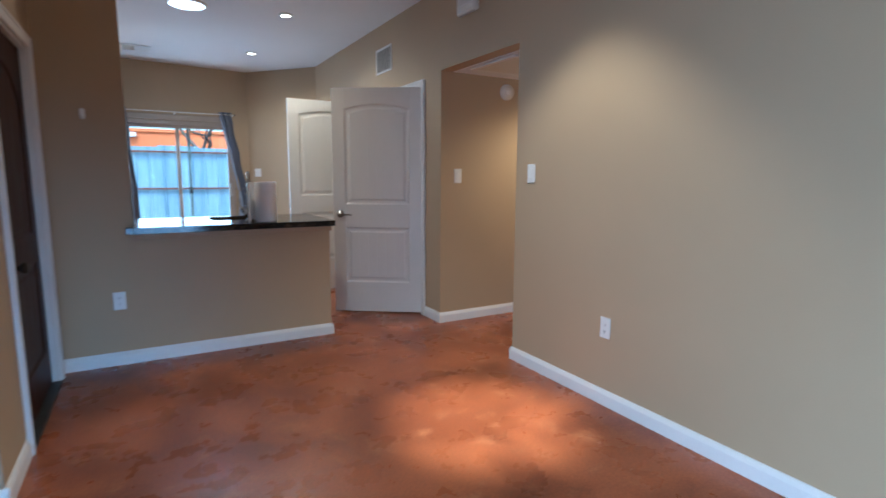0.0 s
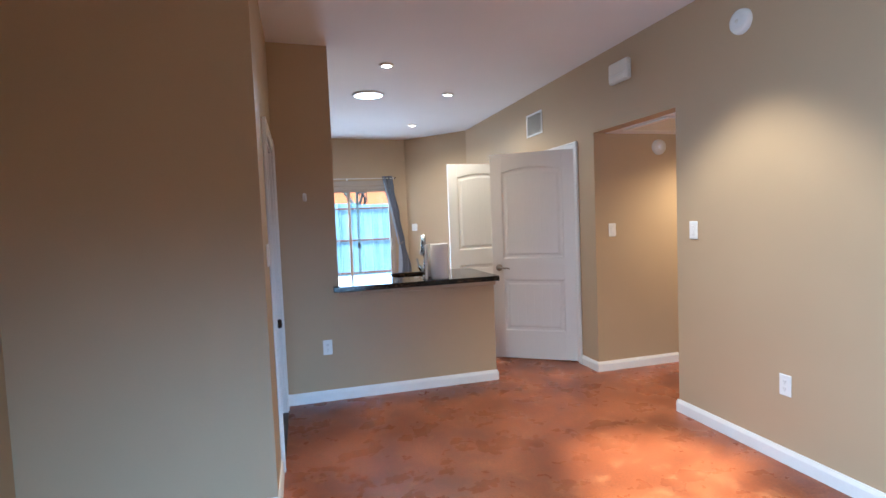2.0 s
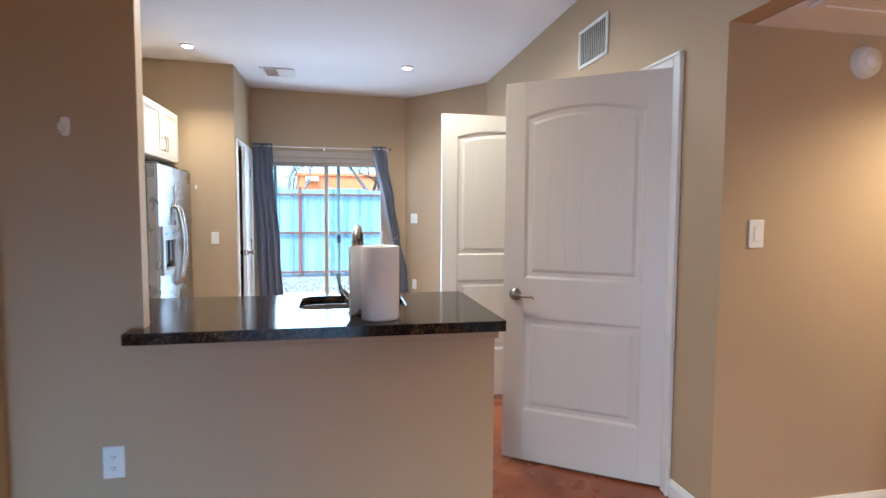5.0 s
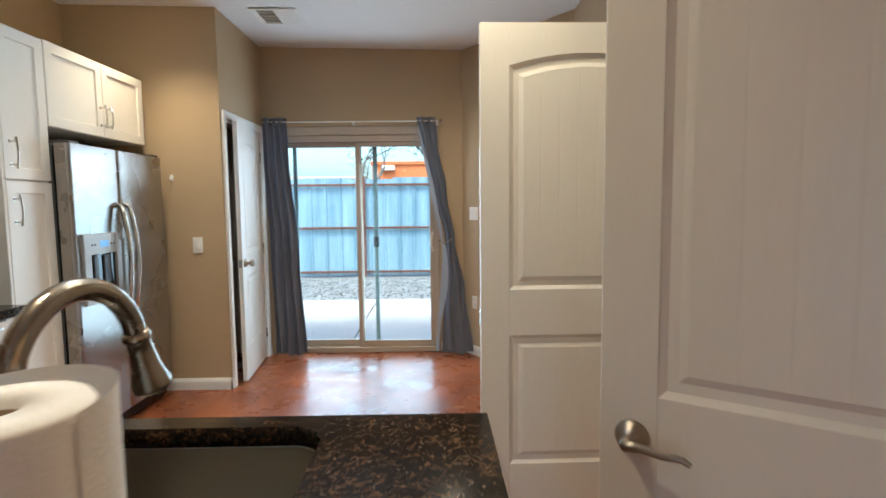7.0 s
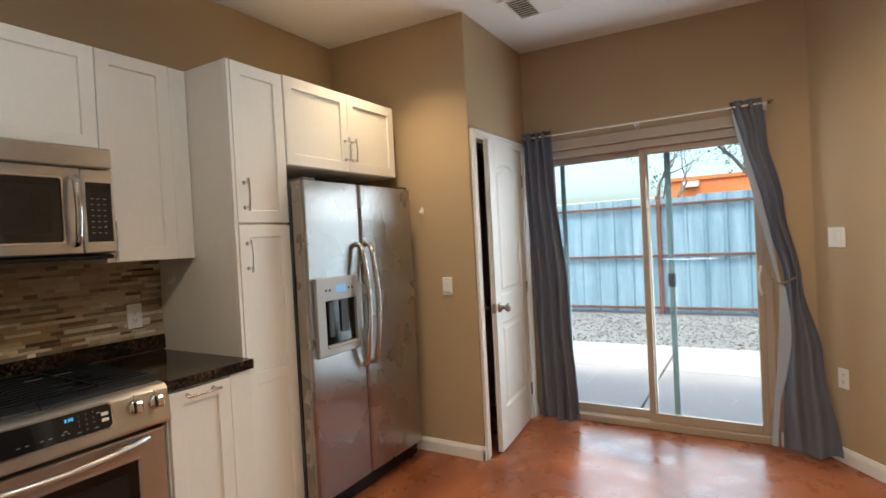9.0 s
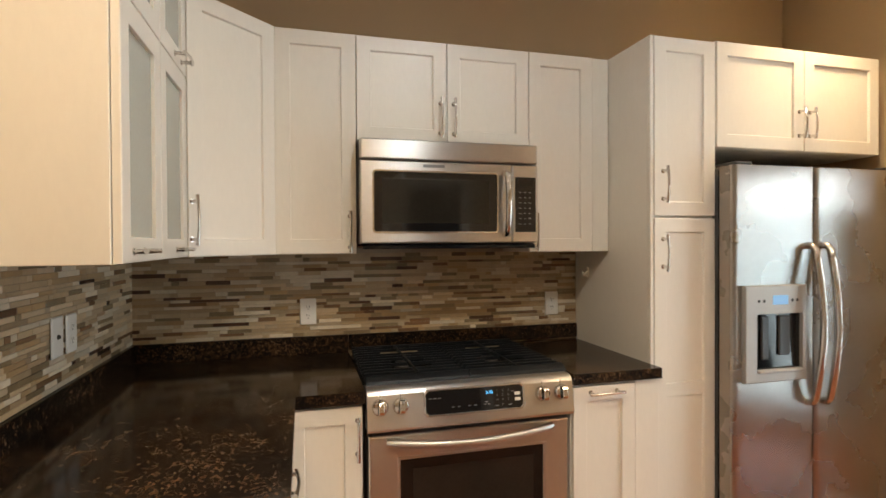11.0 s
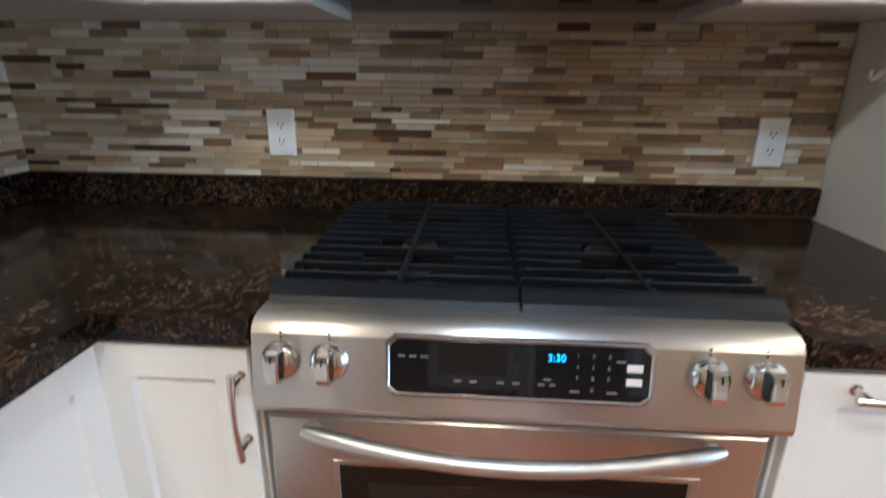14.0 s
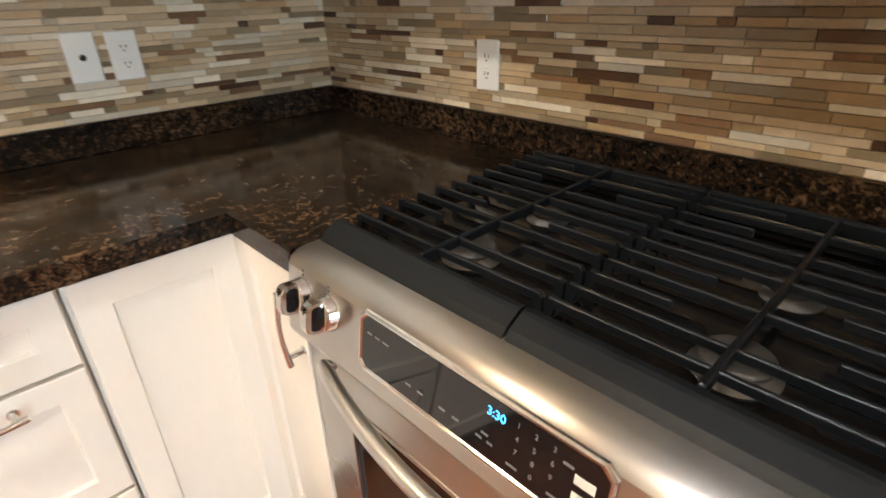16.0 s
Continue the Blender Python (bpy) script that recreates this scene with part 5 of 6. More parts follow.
for ky in (5.128, 5.199, 5.727, 5.802):
    km = pm @ Matrix.Translation((0, ky, 0.008)) @ Matrix.Rotation(radians(90), 4, "Y")
    b = MB()
    b.lathe([(0.0285, 0.0), (0.0285, 0.003), (0.0265, 0.005), (0.0255, 0.013), (0.0225, 0.0165), (0.0, 0.0165)], 32, km)
    kn = part("knob", b, "chrome", cp)
    # the grip: a raised bar across the dial with dark sides
    b = MB()
    out = [(0.024, 0.014), (0.0235, 0.030), (0.020, 0.037), (0.012, 0.040), (-0.012, 0.040), (-0.020, 0.037), (-0.0235, 0.030), (-0.024, 0.014)]
    b.add([(x, sd_ * w_, z) for sd_, w_, k_ in ((-1, 0.0095, 0), (-1, 0.0075, 1), (1, 0.0075, 1), (1, 0.0095, 0)) for x, z in ([(a_, c_) for a_, c_ in out] if k_ == 0 else [(a_ * 1.0, c_ + (0.0015 if c_ > 0.02 else 0)) for a_, c_ in out])],
          [tuple(range(8)), tuple(range(31, 23, -1))] + [(r_ * 8 + i, r_ * 8 + i + 1, r_ * 8 + i + 9, r_ * 8 + i + 8) for r_ in range(3) for i in range(7)], False, km)
    gp_ = part("knob_grip", b, "chrome", kn)
    for sd_ in (-1, 1):
        b = MB()
        o_ = [(0.019, 0.019), (0.0185, 0.029), (0.015, 0.0335), (-0.015, 0.0335), (-0.0185, 0.029), (-0.019, 0.019), (-0.014, 0.0165), (0.014, 0.0165)]
        b.add([(x, sd_ * 0.0096, z) for x, z in o_] + [(x, sd_ * 0.0102, z) for x, z in o_], [tuple(range(8, 16))] + [(i, (i + 1) % 8, 8 + (i + 1) % 8, 8 + i) for i in range(8)], False, km)
        part("grip_inset", b, "black", gp_, "black inset on the grip")
    b = MB()
    b.box(-0.018, -0.008, -0.0012, 0.0012, 0.0405, 0.0419, 0, km)
    part("knob_mark", b, "black", gp_)
    for dz in (0.040, 0.047):
        part("burner_print", MB().box(0.0004, 0.0008, ky - 0.0018, ky + 0.0018, dz, dz + 0.003, 0, pm), "black", cp)
# oven door
b = MB()
OF = -0.540
b.ring((RY0 + 0.010, RY1 - 0.016, 0.235, 0.760), (5.198, 5.738, 0.313, 0.674), 0.0, OF + 0.60, 0.01, west(-0.60, 0), True, 0.005)
od = part("oven_door", b, "steel", rg)
b = MB()
b.box(-0.595, OF - 0.005, 5.191, 5.751, 0.31, 0.679)
ow = part("oven_window", b, "winborder", od)
b = MB()
b.box(OF - 0.0049, OF - 0.0040, 5.243, 5.699, 0.352, 0.636)
part("inner_glass", b, "ovenglass", ow)
b = MB()
b.ring((5.190, 5.752, 0.305, 0.682), (5.199, 5.743, 0.314, 0.673), 0.0, 0.006, 0.003, west(OF - 0.004, 0), True, 0.0012)
part("window_trim", b, "steel", od)
b = MB()
hp, hr = [], []
for i in range(25):
    a = i / 24
    bow = 1 - (2 * a - 1) ** 2
    hp.append((OF + 0.012 + 0.044 * bow, 5.150 + 0.620 * a, 0.742 - 0.012 * bow))
    hr.append(0.0130 * min(1.0, 0.72 + 14 * min(a, 1 - a)))
b.tube(hp, hr, 16)
for y in (5.164, 5.756):
    b.box(OF - 0.002, OF + 0.012, y - 0.010, y + 0.010, 0.734, 0.750, 0.004)
part("oven_handle", b, "satin", od)
b = MB()
b.box(-0.60, OF - 0.002, RY0 + 0.006, RY1 - 0.006, 0.095, 0.226, 0.005)
part("warming_drawer", b, "steel", rg)
b = MB()
b.box(OF - 0.0002, OF + 0.001, 5.40, 5.50, 0.268, 0.282, 0.0004)
part("badge", b, "mark", od)
b = MB()
b.box(-0.90, -0.60, RY0 + 0.02, RY1 - 0.02, 0.0, 0.09)
part("kick_plate", b, "black", rg)
# grates: two halves of cast iron, long bars between broken ones that leave room over the burners
GX0, GX1 = -1.165, -0.588
GMID = 5.473


def grate_bar(a0, a1, x, feet):
    """One bar across the cooktop, turned down at the ends named in feet."""
    t = MB()
    h = 0.0036
    t.box(x - h, x + h, a0 + 0.004, a1 - 0.004, 0.936, 0.949, 0.0016)
    for e, sg in ((a0, 1), (a1, -1)):
        if e in feet:
            o = [(0, 0.921), (0.010, 0.921), (0.014, 0.936), (0.014, 0.9485), (0.006, 0.9485), (0.001, 0.943)]
            k = len(o)
            vs = [(x + d, e + sg * u, z) for d in (-h - 0.001, h + 0.001) for u, z in o]
            t.add(vs, [tuple(range(k)), tuple(range(2 * k - 1, k - 1, -1))] + [(i, i + k, (i + 1) % k + k, (i + 1) % k) for i in range(k)])
    return t


for gy0, gy1 in ((RY0 + 0.009, GMID - 0.002), (GMID + 0.002, RY1 + 0.004)):
    rail = [(GX1, 0.9215), (GX1 - 0.010, 0.934), (GX1 - 0.030, 0.9455), (GX1 - 0.036, 0.948), (GX1 - 0.044, 0.948), (GX1 - 0.046, 0.944), (GX1 - 0.046, 0.9215)]
    b = MB()
    k = len(rail)
    b.add([(x, y, z) for y in (gy0, gy1) for x, z in rail], [tuple(range(k)), tuple(range(2 * k - 1, k - 1, -1))] + [(i, i + k, (i + 1) % k + k, (i + 1) % k) for i in range(k)])
    gr = part("grate", b, "iron", rg, "charcoal cast iron grate")
    part("back_rail", MB().box(GX0, GX0 + 0.016, gy0, gy1, 0.9215, 0.949, 0.004), "iron", gr)
    gm = (gy0 + gy1) / 2 + 0.004
    part("cross_bar", MB().box(GX0 + 0.016, GX1 - 0.046, gm - 0.0042, gm + 0.0042, 0.934, 0.9505, 0.002), "iron", gr)
    nb = 11
    for i in range(nb):
        x = GX1 - 0.046 - (i + 0.75) * (GX1 - 0.062 - GX0) / (nb + 0.4)
        if i in (2, 4, 8, 10):
            wide = 0.078 if i in (2, 8) else 0.062
            part("grate_bar", grate_bar(gy0, gm - wide, x, (gy0,)), "iron", gr)
            part("grate_bar", grate_bar(gm + wide, gy1, x, (gy1,)), "iron", gr)
        else:
            part("grate_bar", grate_bar(gy0, gy1, x, (gy0, gy1)), "iron", gr)
    for x, rb in ((-0.94, 0.80), (-0.740, 1.0)):
        b = MB()
        mm = Matrix.Translation((x, gm, 0.9055))
        b.lathe([(0.048 * rb, 0), (0.046 * rb, 0.004), (0.038 * rb, 0.006), (0.036 * rb, 0.012), (0.0, 0.012)], 28, mm)
        bu = part("burner", b, "head", rg, "grey aluminium burner head")
        b = MB()
        b.lathe([(0.036 * rb, 0.0), (0.039 * rb, 0.002), (0.038 * rb, 0.006), (0.034 * rb, 0.0085), (0.0, 0.0095)], 28, Matrix.Translation((x, gm, 0.9177)))
        part("burner_cap", b, "cap", bu, "dull grey burner cap")

# ---- fittings ----
E_ = facing(RW, 0, 0, 1, -1, 0)
H_ = facing(0, 3.97, 1, 0, 0, -1)
B_ = facing(0, BY, 1, 0, 0, -1)
A_ = facing(0, CY, 1, 0, 0, -1)
T_ = facing(KX + 0.010, 0, 0, 1, 1, 0)
S_ = facing(0, KY + 0.010, -1, 0, 0, 1)
N_ = facing(EX, 0, 0, 1, 1, 0)
L_ = facing(LX, 0, 0, 1, 1, 0)
ca = Vector((1.70 - RW, NY - 7.53)).normalized()
C_ = facing(RW, 7.53, ca.x, ca.y, -ca.y * 1.0, ca.x * 1.0)
if (C_ @ Vector((0, 1, 0))).x > RW:
    C_ = facing(RW, 7.53, ca.x, ca.y, ca.y, -ca.x)


def plate(m, u, z, kind, label, category, gangs=1):
    wdt = 0.072 + 0.046 * (gangs - 1)
    base = m @ Vector((u, 0, z))
    t = thing({"outlet": "wall_outlet", "jack": "cable_jack"}.get(kind, "light_switch"), tuple(base), label, category, category + "s")
    part("cover_plate", MB().box(u - wdt / 2, u + wdt / 2, 0.0005, 0.007, z - 0.059, z + 0.059, 0.003, m), "plastic", t)
    for g in range(gangs):
        uc = u + (g - (gangs - 1) / 2) * 0.046
        if kind == "outlet":
            for dz in (-0.02, 0.02):
                b = MB()
                b.box(uc - 0.016, uc + 0.016, 0.0068, 0.0085, z + dz - 0.014, z + dz + 0.014, 0.0012, m)
                s = part("socket", b, "plastic", t)
                b = MB()
                b.box(uc - 0.007, uc - 0.0045, 0.0084, 0.0088, z + dz - 0.002, z + dz + 0.007, 0, m)
                b.box(uc + 0.0045, uc + 0.007, 0.0084, 0.0088, z + dz - 0.002, z + dz + 0.006, 0, m)
                b.box(uc - 0.002, uc + 0.002, 0.0084, 0.0088, z + dz - 0.010, z + dz - 0.006, 0, m)
                part("slots", b, "slot", s)
        elif kind == "jack":
            jm = m @ Matrix.Translation((uc, 0.0068, z)) @ Matrix.Rotation(radians(-90), 4, "X")
            part("socket", MB().lathe([(0.0075, 0.0), (0.0075, 0.002), (0.005, 0.003), (0.005, 0.006), (0.0, 0.0062)], 16, jm), "slot", t, "small dark round jack")
        else:
            b = MB()
            b.box(uc - 0.0165, uc + 0.0165, 0.0068, 0.0085, z - 0.033, z + 0.033, 0.001, m)
            r = part("rocker_frame", b, "almond", t)
            part("rocker", MB().box(uc - 0.0145, uc + 0.0145, 0.0084, 0.0115, z - 0.031, z + 0.031, 0.002, m), "plastic", r)


OL, SL = "white duplex outlet on the wall", "white rocker light switch plate"
plate(E_, 2.112, 0.440, "outlet", OL, "outlet")
plate(E_, 2.785, 1.283, "switch", SL, "light switch")
plate(H_, 2.615, 1.266, "switch", SL, "light switch")
plate(B_, 0.098, 0.435, "outlet", OL, "outlet")
plate(L_, 2.31, 0.395, "outlet", OL, "outlet")
plate(N_, 2.82, 1.268, "switch", "white double rocker switch plate by the front door", "light switch", 2)
plate(A_, -0.323, 1.101, "switch", SL, "light switch")
plate(T_, 4.90, 1.114, "outlet", "white duplex outlet on the mosaic backsplash", "outlet")
plate(T_, 6.110, 1.110, "outlet", "white duplex outlet on the mosaic backsplash", "outlet")
plate(S_, 0.51, 1.155, "jack", "white cable jack plate on the mosaic backsplash", "wall plate")
plate(S_, 0.605, 1.152, "outlet", "white duplex outlet on the mosaic backsplash", "outlet")
plate(C_, 1.11, 1.30, "switch", "white double switch plate by the patio door", "light switch", 2)
plate(C_, 1.10, 0.49, "outlet", OL, "outlet")


def hook(m, u, z, label, k=1.0):
    t = thing("wall_hook", tuple(m @ Vector((u, 0, z))), label, "hook")
    hm_ = m @ Matrix.Translation((u, 0, z)) @ Matrix.Scale(k, 4)
    b = MB()
    o = round_rect(-0.011, 0.011, -0.024, 0.024, 0.009)
    n = len(o)
    b.add([(x, y, q) for y, f in ((0.0, 1.0), (0.0035, 1.0), (0.005, 0.85)) for x, q in [(x * f, q * f) for x, q in o]], [(r * n + i, r * n + (i + 1) % n, (r + 1) * n + (i + 1) % n, (r + 1) * n + i) for r in range(2) for i in range(n)] + [tuple(range(2 * n, 3 * n))], False, hm_)
    part("backing", b, "plastic", t)
    b = MB()
    b.tube([(0, 0.004, 0.002), (0, 0.012, -0.008), (0, 0.021, -0.016), (0, 0.028, -0.010), (0, 0.029, 0.004)], [0.006, 0.0055, 0.005, 0.005, 0.004], 10, m=hm_)
    part("prong", b, "plastic", t)


hook(B_, -0.017, 1.635, "small clear adhesive hook on the partition", 1.35)
hook(A_, -0.49, 1.60, "small white adhesive hook on the wall")
PS = facing(0, 6.254, 1, 0, 0, -1)
hook(PS, -1.098, 1.272, "small white adhesive hook under the cabinet")

# door chime, supply grille, hall fittings
ch = thing("door_chime", (RW, 3.54, 2.52), "white plastic door chime box high on the wall", "door chime")
part("cover", MB().box(3.415, 3.66, 0.0, 0.05, 2.445, 2.605, 0.012, E_), "almond", ch)
part("base", MB().box(3.425, 3.65, 0.0, 0.054, 2.50, 2.504, 0.001, E_), "trim", ch)


def grille(name, label, m, u0, u1, z0, z1, slats, vertical=True):
    t = thing(name, tuple(m @ Vector(((u0 + u1) / 2, 0, z0))), label, "air vent", "air vents")
    part("backing", MB().box(u0 + 0.01, u1 - 0.01, 0.001, 0.003, z0 + 0.01, z1 - 0.01, 0, m), "slot", t)
    b = MB()
    f = 0.022
    b.box(u0, u0 + f, 0.001, 0.010, z0, z1, 0.003, m)
    b.box(u1 - f, u1, 0.001, 0.010, z0, z1, 0.003, m)
    b.box(u0 + f, u1 - f, 0.001, 0.0098, z0, z0 + f, 0.003, m)
    b.box(u0 + f, u1 - f, 0.001, 0.0098, z1 - f, z1, 0.003, m)
    part("frame", b, "trim", t)
    for i in range(slats):
        a = (i + 0.5) / slats
        b = MB()
        if vertical:
            u = u0 + f + (u1 - u0 - 2 * f) * a
            b.box(u - 0.003, u + 0.003, 0.003, 0.009, z0 + f, z1 - f, 0.001, m)
        else:
            z = z0 + f + (z1 - z0 - 2 * f) * a
            b.box(u0 + f, u1 - f, 0.003, 0.009, z - 0.003, z + 0.003, 0.001, m)
        part("slat", b, "almond", t)
    return t


grille("wall_vent", "white louvred supply grille high on the wall", E_, 4.940, 5.320, 2.285, 2.530, 14)
CE = Matrix(((1, 0, 0, 0), (0, 0, 1, 0), (0, -1, 0, cz(0.28) - 0.004), (0, 0, 0, 1)))     # x east, y down from the ceiling, z north
cv = grille("ceiling_vent", "white louvred ceiling supply vent", CE, 0.12, 0.46, 7.60, 7.92, 9, False)
part("damper_plate", MB().box(0.285, 0.44, 0.0035, 0.0085, 7.62, 7.90, 0.001, CE), "trim", cv)
part("end_plate", MB().box(0.14, 0.165, 0.0035, 0.0085, 7.62, 7.90, 0.001, CE), "trim", cv)
HC = Matrix(((1, 0, 0, 0), (0, 0, 1, 0), (0, -1, 0, 2.115), (0, 0, 0, 1)))
ha = thing("ceiling_hatch", (3.05, 3.5, 2.10), "raised attic hatch panel in the hallway ceiling", "hatch")
part("panel", MB().box(2.64, 3.30, 0.001, 0.012, 3.24, 3.72, 0.003, HC), "almond", ha)
b = MB()
for a in ((2.60, 2.64, 3.20, 3.76), (3.30, 3.34, 3.20, 3.76), (2.64, 3.30, 3.20, 3.24), (2.64, 3.30, 3.72, 3.76)):
    b.box(a[0], a[1], 0.001, 0.016, a[2], a[3], 0.004, HC)
part("frame", b, "trim", ha)
sd = thing("smoke_detector", (3.11, 3.97, 1.99), "round white smoke detector on the hallway wall", "smoke detector")
b = MB()
sm = Matrix.Translation((3.11, 3.97, 1.995)) @ Matrix.Rotation(radians(90), 4, "X")
b.lathe([(0.068, 0.0), (0.068, 0.012), (0.060, 0.030), (0.050, 0.040), (0.0, 0.042)], 32, sm)
part("body", b, "almond", sd)
b = MB()
b.lathe([(0.030, 0.041), (0.030, 0.046), (0.0, 0.047)], 24, sm)
part("cap", b, "plastic", sd)
SDY, SDZ = 2.387, 2.488
sd2 = thing("smoke_detector", (RW, SDY, SDZ), "round white smoke detector high on the tan living room wall", "smoke detector")
sm = Matrix.Translation((RW, SDY, SDZ)) @ Matrix.Rotation(radians(-90), 4, "Y")
part("body", MB().lathe([(0.072, 0.0), (0.072, 0.010), (0.066, 0.026), (0.058, 0.034), (0.0, 0.036)], 36, sm), "plastic", sd2)
part("vent_ring", MB().lathe([(0.050, 0.0345), (0.048, 0.0385), (0.040, 0.0395), (0.0, 0.040)], 32, sm), "trim", sd2)
part("test_button", MB().lathe([(0.012, 0.0395), (0.011, 0.043), (0.0, 0.0435)], 20, sm), "almond", sd2)
ths = thing("thermostat", (3.60, 3.97, 1.5), "white digital thermostat on the hallway wall", "thermostat")
part("body", MB().box(3.585, 3.695, 0.0, 0.026, 1.475, 1.57, 0.008, H_), "plastic", ths)
part("display", MB().box(3.612, 3.680, 0.0255, 0.0275, 1.507, 1.555, 0.001, H_), "slot", ths)

# recessed lamps and the skylight tube
for cx, cy, w_ in CANS:
    CZ = cz(cx)
    t = thing("recessed_light", (cx, cy, CZ - 0.02), "white recessed ceiling downlight, lit", "ceiling light", "recessed lights")
    b = MB()
    b.lathe([(0.045, CZ - 0.014), (0.062, CZ - 0.009), (0.066, CZ - 0.0005), (0.050, CZ - 0.0005), (0.045, CZ - 0.014)], 32, Matrix.Translation((cx, cy, 0)))
    part("trim_ring", b, "trim", t)
    b = MB()
    b.lathe([(0.0, CZ - 0.013), (0.028, CZ - 0.0125), (0.042, CZ - 0.009), (0.042, CZ - 0.004), (0.0, CZ - 0.004)], 24, Matrix.Translation((cx, cy, 0)))
    part("bulb", b, "lamp", t)
CZ = cz(0.726)
t = thing("skylight_tube", (0.726, 5.59, CZ), "round tubular skylight with glowing diffuser", "skylight")
b = MB()
b.lathe([(0.150, CZ - 0.016), (0.172, CZ - 0.012), (0.178, CZ - 0.0005), (0.155, CZ - 0.0005), (0.150, CZ - 0.016)], 40, Matrix.Translation((0.726, 5.59, 0)))
part("trim_ring", b, "trim", t)
b = MB()
b.lathe([(0.0, CZ - 0.020), (0.09, CZ - 0.018), (0.149, CZ - 0.010), (0.149, CZ - 0.004), (0.0, CZ - 0.004)], 40, Matrix.Translation((0.726, 5.59, 0)))
part("diffuser", b, "tubeglow", t)

# ---- outdoors ----
g = MB()
g.box(-400, 400, 8.80, 900, -0.20, -0.09)
solid("ground", g, "gravel", "grey gravel yard", "ground")
g = MB()
for x0, x1 in ((-6, -1.9), (-1.885, 0.55), (0.565, 2.4), (2.415, 7)):
    g.box(x0, x1, NY + 0.14, 10.35, -0.12, -0.04, 0.006)
    g.box(x0, x1, 10.365, 11.55, -0.12, -0.04, 0.006)
solid("patio", g, "patio", "pale concrete patio slab with joints", "patio")
rnd = random.Random(5)
g = MB()
for i in range(4200):
    x, y = rnd.uniform(-3.2, 4.0), rnd.uniform(11.58, 14.3)
    s = rnd.uniform(0.010, 0.027)
    a = rnd.uniform(0, 6.28)
    mm = Matrix.Translation((x, y, -0.09 + s * 0.3)) @ Matrix.Rotation(a, 4, (rnd.random(), rnd.random(), 1))
    h = s * rnd.uniform(0.4, 0.8)
    g.add([(s, 0, 0), (-s, 0, 0), (0, s, 0), (0, -s, 0), (0, 0, h), (0, 0, -h)], [(0, 2, 4), (2, 1, 4), (1, 3, 4), (3, 0, 4), (2, 0, 5), (1, 2, 5), (3, 1, 5), (0, 3, 5)], False, mm)
solid("gravel", g, "gravel", "loose grey gravel stones", "gravel", "stuff")
FY = 14.4
fe = thing("metal_fence", (0, FY, -0.09), "weathered corrugated metal fence with rusty rails", "fence")
xx = -7.5
while xx < 8.5:
    b = MB()
    pr, u = [], 0.0
    while u < 0.9:
        pr += [(u, 0), (u + 0.085, 0), (u + 0.105, 0.03), (u + 0.135, 0.03), (u + 0.155, 0)]
        u += 0.30
    pr = [p for p in pr if p[0] <= 0.92]
    k = len(pr)
    tz = 1.93 + 0.02 * math.sin(xx * 3)
    vs = [(xx + a, FY - 0.02 - d, -0.05) for a, d in pr] + [(xx + a, FY - 0.02 - d, tz) for a, d in pr]
    vs += [(x, y + 0.012, z) for x, y, z in vs]
    o = 2 * k
    fs = [(i, i + 1, k + i + 1, k + i) for i in range(k - 1)]
    b.add(vs, fs + [tuple(o + j for j in f[::-1]) for f in fs] + [(k + i, k + i + 1, o + k + i + 1, o + k + i) for i in range(k - 1)])
    part("sheet", b, "fence", fe)
    xx += 0.9
for z in (0.03, 0.93, 1.80):
    b = MB()
    b.box(-7.5, 8.5, FY - 0.09, FY - 0.055, z - 0.022, z + 0.022, 0.003)
    part("rail", b, "rust", fe)
for x in (-5.3, -2.65, 0.0, 2.65, 5.3):
    b = MB()
    b.box(x - 0.035, x + 0.035, FY - 0.115, FY - 0.06, -0.09, 1.97, 0.004)
    part("post", b, "rust", fe)
for xs in (-7.6, 8.5):
    b = MB()
    for i in range(5):
        b.box(xs, xs + 0.02, 9.2 + i, 10.18 + i, -0.05, 1.93, 0.002)
    solid("fence_side", b, "fence", "side run of corrugated metal fence", "fence")
ho = thing("house", (4.5, 22, 0), "orange stucco house beyond the fence", "house")
part("wall", MB().box(-0.6, 9.5, 21.0, 28.0, -0.1, 2.70), "orange", ho)
part("parapet", MB().box(-0.65, 9.55, 20.95, 21.2, 2.70, 2.82, 0.02), "orange", ho)
part("vent", MB().box(-0.3, 0.15, 20.86, 20.98, 2.52, 2.68, 0.02), "almond", ho)
ho2 = thing("house", (-6, 40, 0), "pale house far beyond the fence", "house")
part("wall", MB().box(-12, -3.5, 38, 46, -0.1, 3.1), "patio", ho2)
part("roof", MB().box(-12.3, -3.2, 37.7, 46.3, 3.1, 3.3, 0.03), "almframe", ho2)


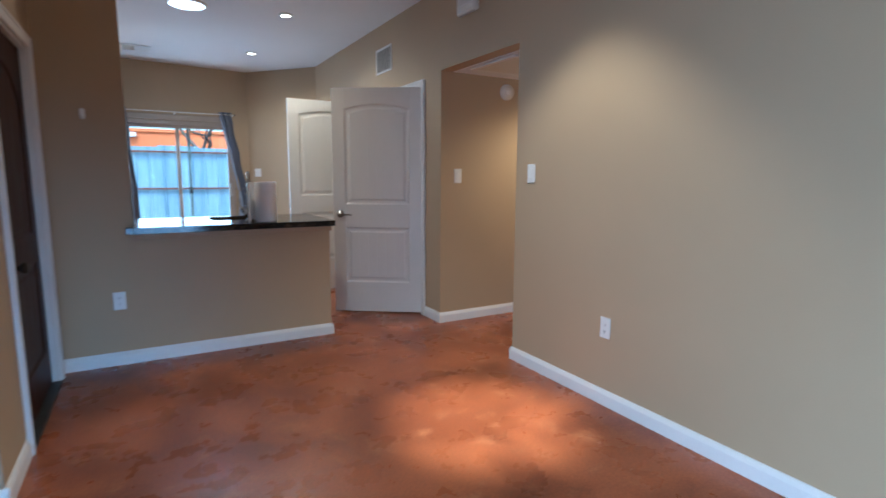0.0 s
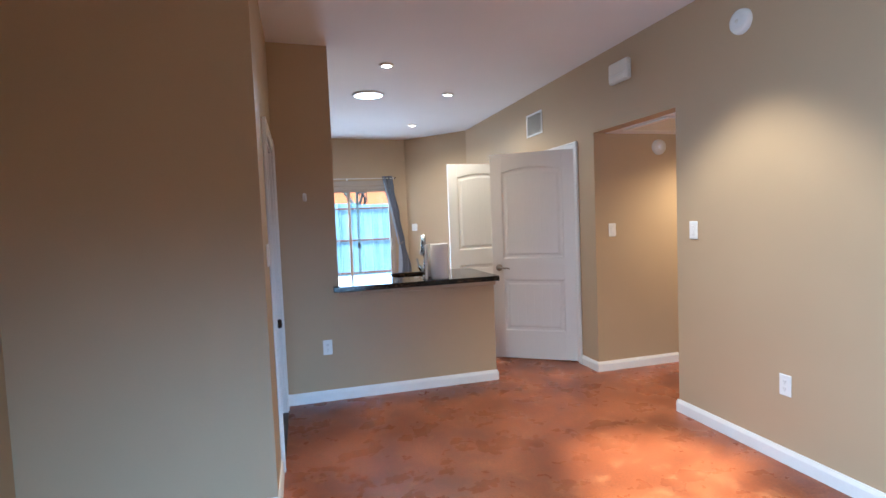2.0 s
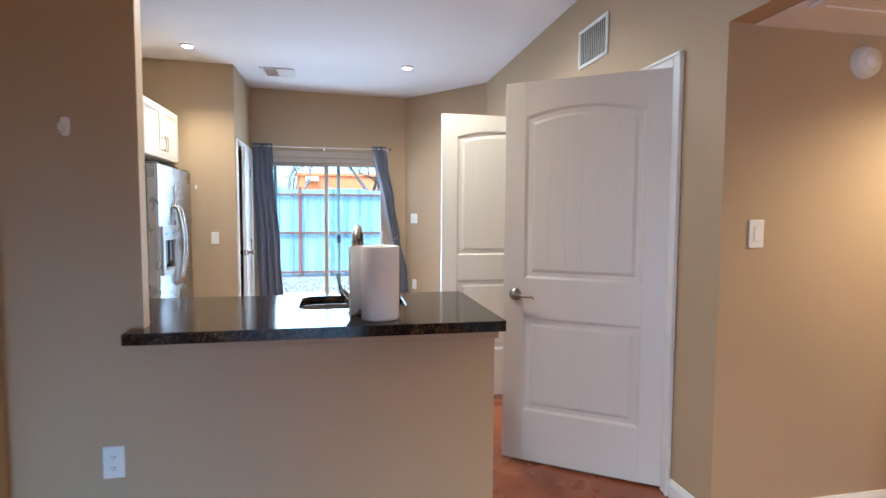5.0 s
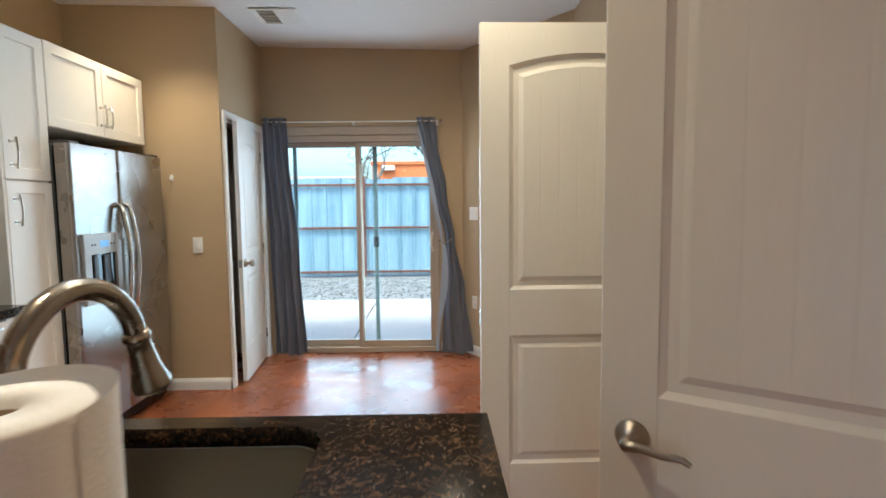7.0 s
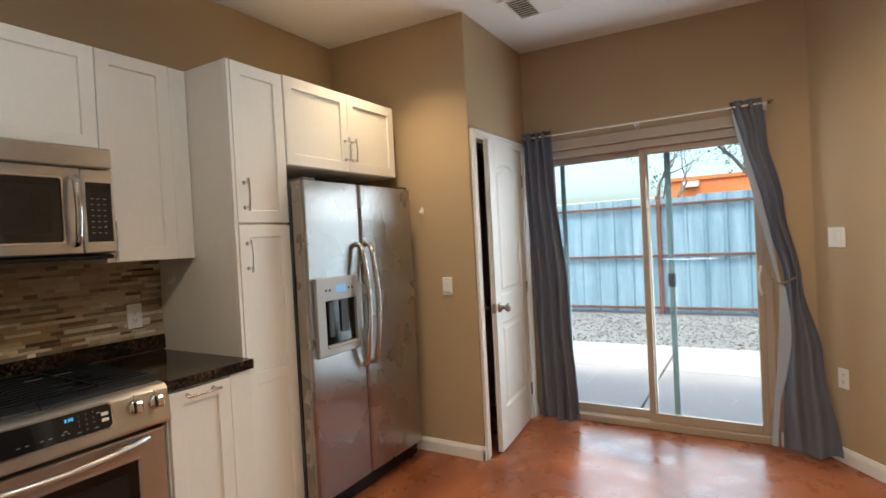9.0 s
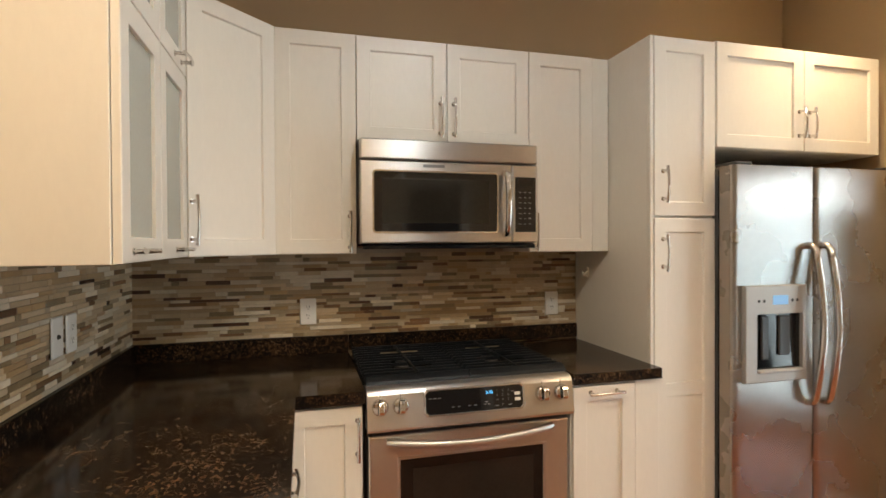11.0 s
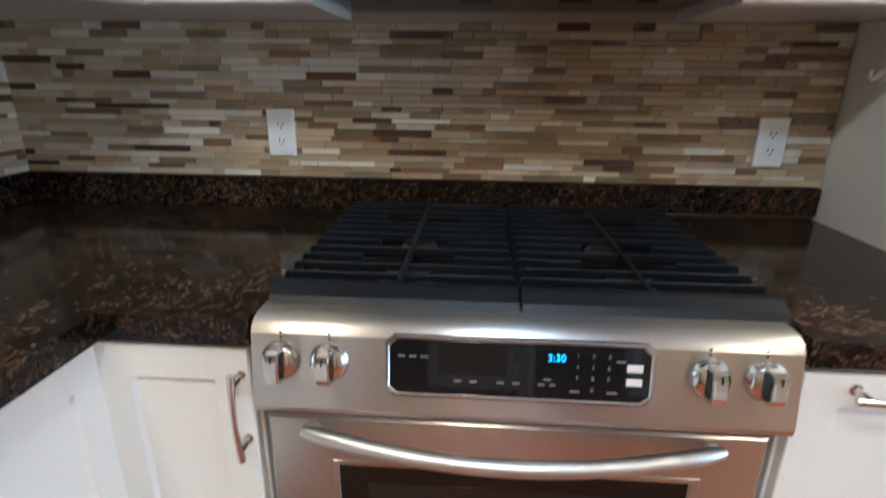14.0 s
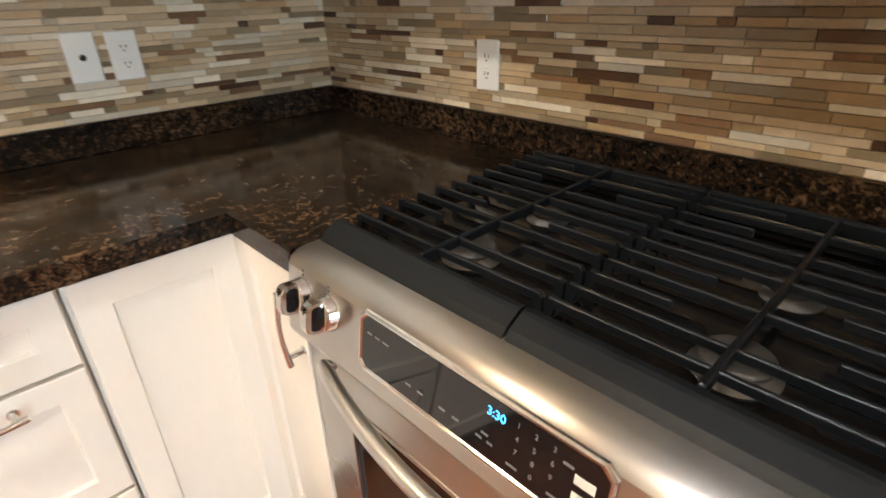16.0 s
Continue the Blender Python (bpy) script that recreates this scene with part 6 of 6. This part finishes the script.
def tree(x, y, seed, h):
    r = random.Random(seed)
    t = thing("tree", (x, y, -0.1), "bare spreading tree with sparse leaves behind the fence", "tree")
    tips = []
    tr = MB()

    def grow(p, d, ln, rad, depth):
        pts, rs = [p], [rad]
        q = p
        for i in range(5):
            d2 = (d + Vector((r.uniform(-.35, .35), r.uniform(-.35, .35), r.uniform(-.18, .22)))).normalized()
            q = q + d2 * ln / 5
            pts.append(q)
            rs.append(rad * (1 - 0.11 * (i + 1)))
            d = d2
        tr.tube(pts, rs, 7, caps=False)
        if depth >= 3:
            tips.extend(pts[1:])
        if depth < 5:
            for k in range(3 if depth < 2 else 2):
                nd = (d + Vector((r.uniform(-.9, .9), r.uniform(-.9, .9), r.uniform(-.25, .5)))).normalized()
                grow(pts[r.randint(3, 5)], nd, ln * r.uniform(.62, .85), rs[-1] * .78, depth + 1)
    grow(Vector((x, y, -0.1)), Vector((0.05, 0, 1)), h * 0.42, 0.17, 0)
    part("trunk", tr, "bark", t)
    lf = MB()
    for p in tips:
        for k in range(3):
            c = p + Vector((r.gauss(0, .12), r.gauss(0, .12), r.gauss(0, .10)))
            s = r.uniform(.02, .05)
            mm = Matrix.Translation(c) @ Euler((r.uniform(0, 6), r.uniform(0, 6), r.uniform(0, 6))).to_matrix().to_4x4()
            lf.add([(-s, 0, 0), (0, -s * .35, 0.004), (s, 0, 0), (0, s * .35, 0.004)], [(0, 1, 2, 3)], False, mm)
    part("crown", lf, "leaf", t)


tree(1.9, 16.4, 11, 4.6)
tree(-0.2, 19.5, 4, 5.0)

# ---- mosaic backsplash ----
TILE_COL = [(0.428, 0.316, 0.191), (0.558, 0.442, 0.293), (0.707, 0.628, 0.493), (0.219, 0.126, 0.067), (0.093, 0.048, 0.028), (0.409, 0.279, 0.144), (0.251, 0.191, 0.116), (0.521, 0.4, 0.251)]
TM = []
for i, cc in enumerate(TILE_COL):
    glassy = i in (4, 6, 3)
    TM.append(mat("mosaic_tile_" + ("dark", "tan", "cream", "umber", "bronze", "gold", "olive", "sand")[i], cc, 0.12 if glassy else 0.42, var=0.16, scale=14, fine=90, rand=0.22, bump=0.0 if glassy else 0.15))
b = MB()
b.box(KX + 0.0005, KX + 0.004, KY + 0.001, 6.254, 1.0, 1.40)
bw = solid("backsplash", b, "grout", "mosaic backsplash of thin stone and glass strip tiles", "backsplash")
b = MB()
b.box(KX + 0.004, 0.205, KY + 0.0005, KY + 0.004, 1.0, 1.40)
bs = solid("backsplash", b, "grout", "mosaic backsplash of thin stone and glass strip tiles", "backsplash")
rnd = random.Random(21)
shared = {}
rest = [MB() for _ in TM]


def rows_of(z0, z1):
    z = z0
    while z < z1 - 0.006:
        h = min(rnd.choice((0.0125, 0.0155, 0.0155, 0.0185)), z1 - z)
        yield z, h
        z += h


def tile_mesh(wq, hq, ci):
    key = (wq, hq, ci)
    if key not in shared:
        t = MB()
        t.box(-wq / 2, wq / 2, 0, 0.0045, -hq / 2, hq / 2, 0.0012)
        shared[key] = mesh_of("tile", t, TM[ci])
    return shared[key]


made = [0, 0]
WT = Matrix(((0, 1, 0, KX + 0.0042), (1, 0, 0, 0), (0, 0, 1, 0), (0, 0, 0, 1)))
ST = Matrix(((1, 0, 0, 0), (0, 1, 0, KY + 0.0042), (0, 0, 1, 0), (0, 0, 0, 1)))
rest_s = [MB() for _ in TM]
for wall, u0, u1 in ((0, KY + 0.006, 6.252), (1, KX + 0.008, 0.203)):
    for z, h in rows_of(1.0015, 1.378):
        u = u0 - rnd.uniform(0, 0.08)
        while u < u1:
            ln = rnd.choice((0.030, 0.050, 0.075, 0.10, 0.10, 0.125, 0.15))
            a, c_ = max(u, u0), min(u + ln, u1)
            u += ln
            if c_ - a < 0.012:
                continue
            ci = rnd.choices(range(8), (10, 12, 13, 5, 4, 9, 8, 12))[0]
            g = 0.0009
            near = (wall == 1 or 4.62 < (a + c_) / 2 < 5.72 and z < 1.25) and made[wall] < 300
            if near:
                wq, hq = round(c_ - a - g, 3), round(h - g, 4)
                ob = new("tile", tile_mesh(wq, hq, ci))
                ob.parent = bs if wall else bw
                mid = (a + c_) / 2
                ob.matrix_basis = pose(mid, KY + 0.0042, z + h / 2) if wall else Matrix(((0, 1, 0, KX + 0.0042), (-1, 0, 0, mid), (0, 0, 1, z + h / 2), (0, 0, 0, 1)))
                made[wall] += 1
            else:
                (rest if wall == 0 else rest_s)[ci].box(a + g / 2, c_ - g / 2, 0, 0.0045, z + g / 2, z + h - g / 2, 0.0012, WT if wall == 0 else ST)
for holder, lst in ((bw, rest), (bs, rest_s)):
    tot = MB()
    idx = []
    for i, r_ in enumerate(lst):
        idx += [i] * len(r_.f)
        tot.add(r_.v, r_.f)
    me = mesh_of("tiles", tot, TM)
    me.polygons.foreach_set("material_index", idx)
    ob = new("tiles", me)
    ob.parent = holder
    tagged(ob, "", "", "", "stuff")
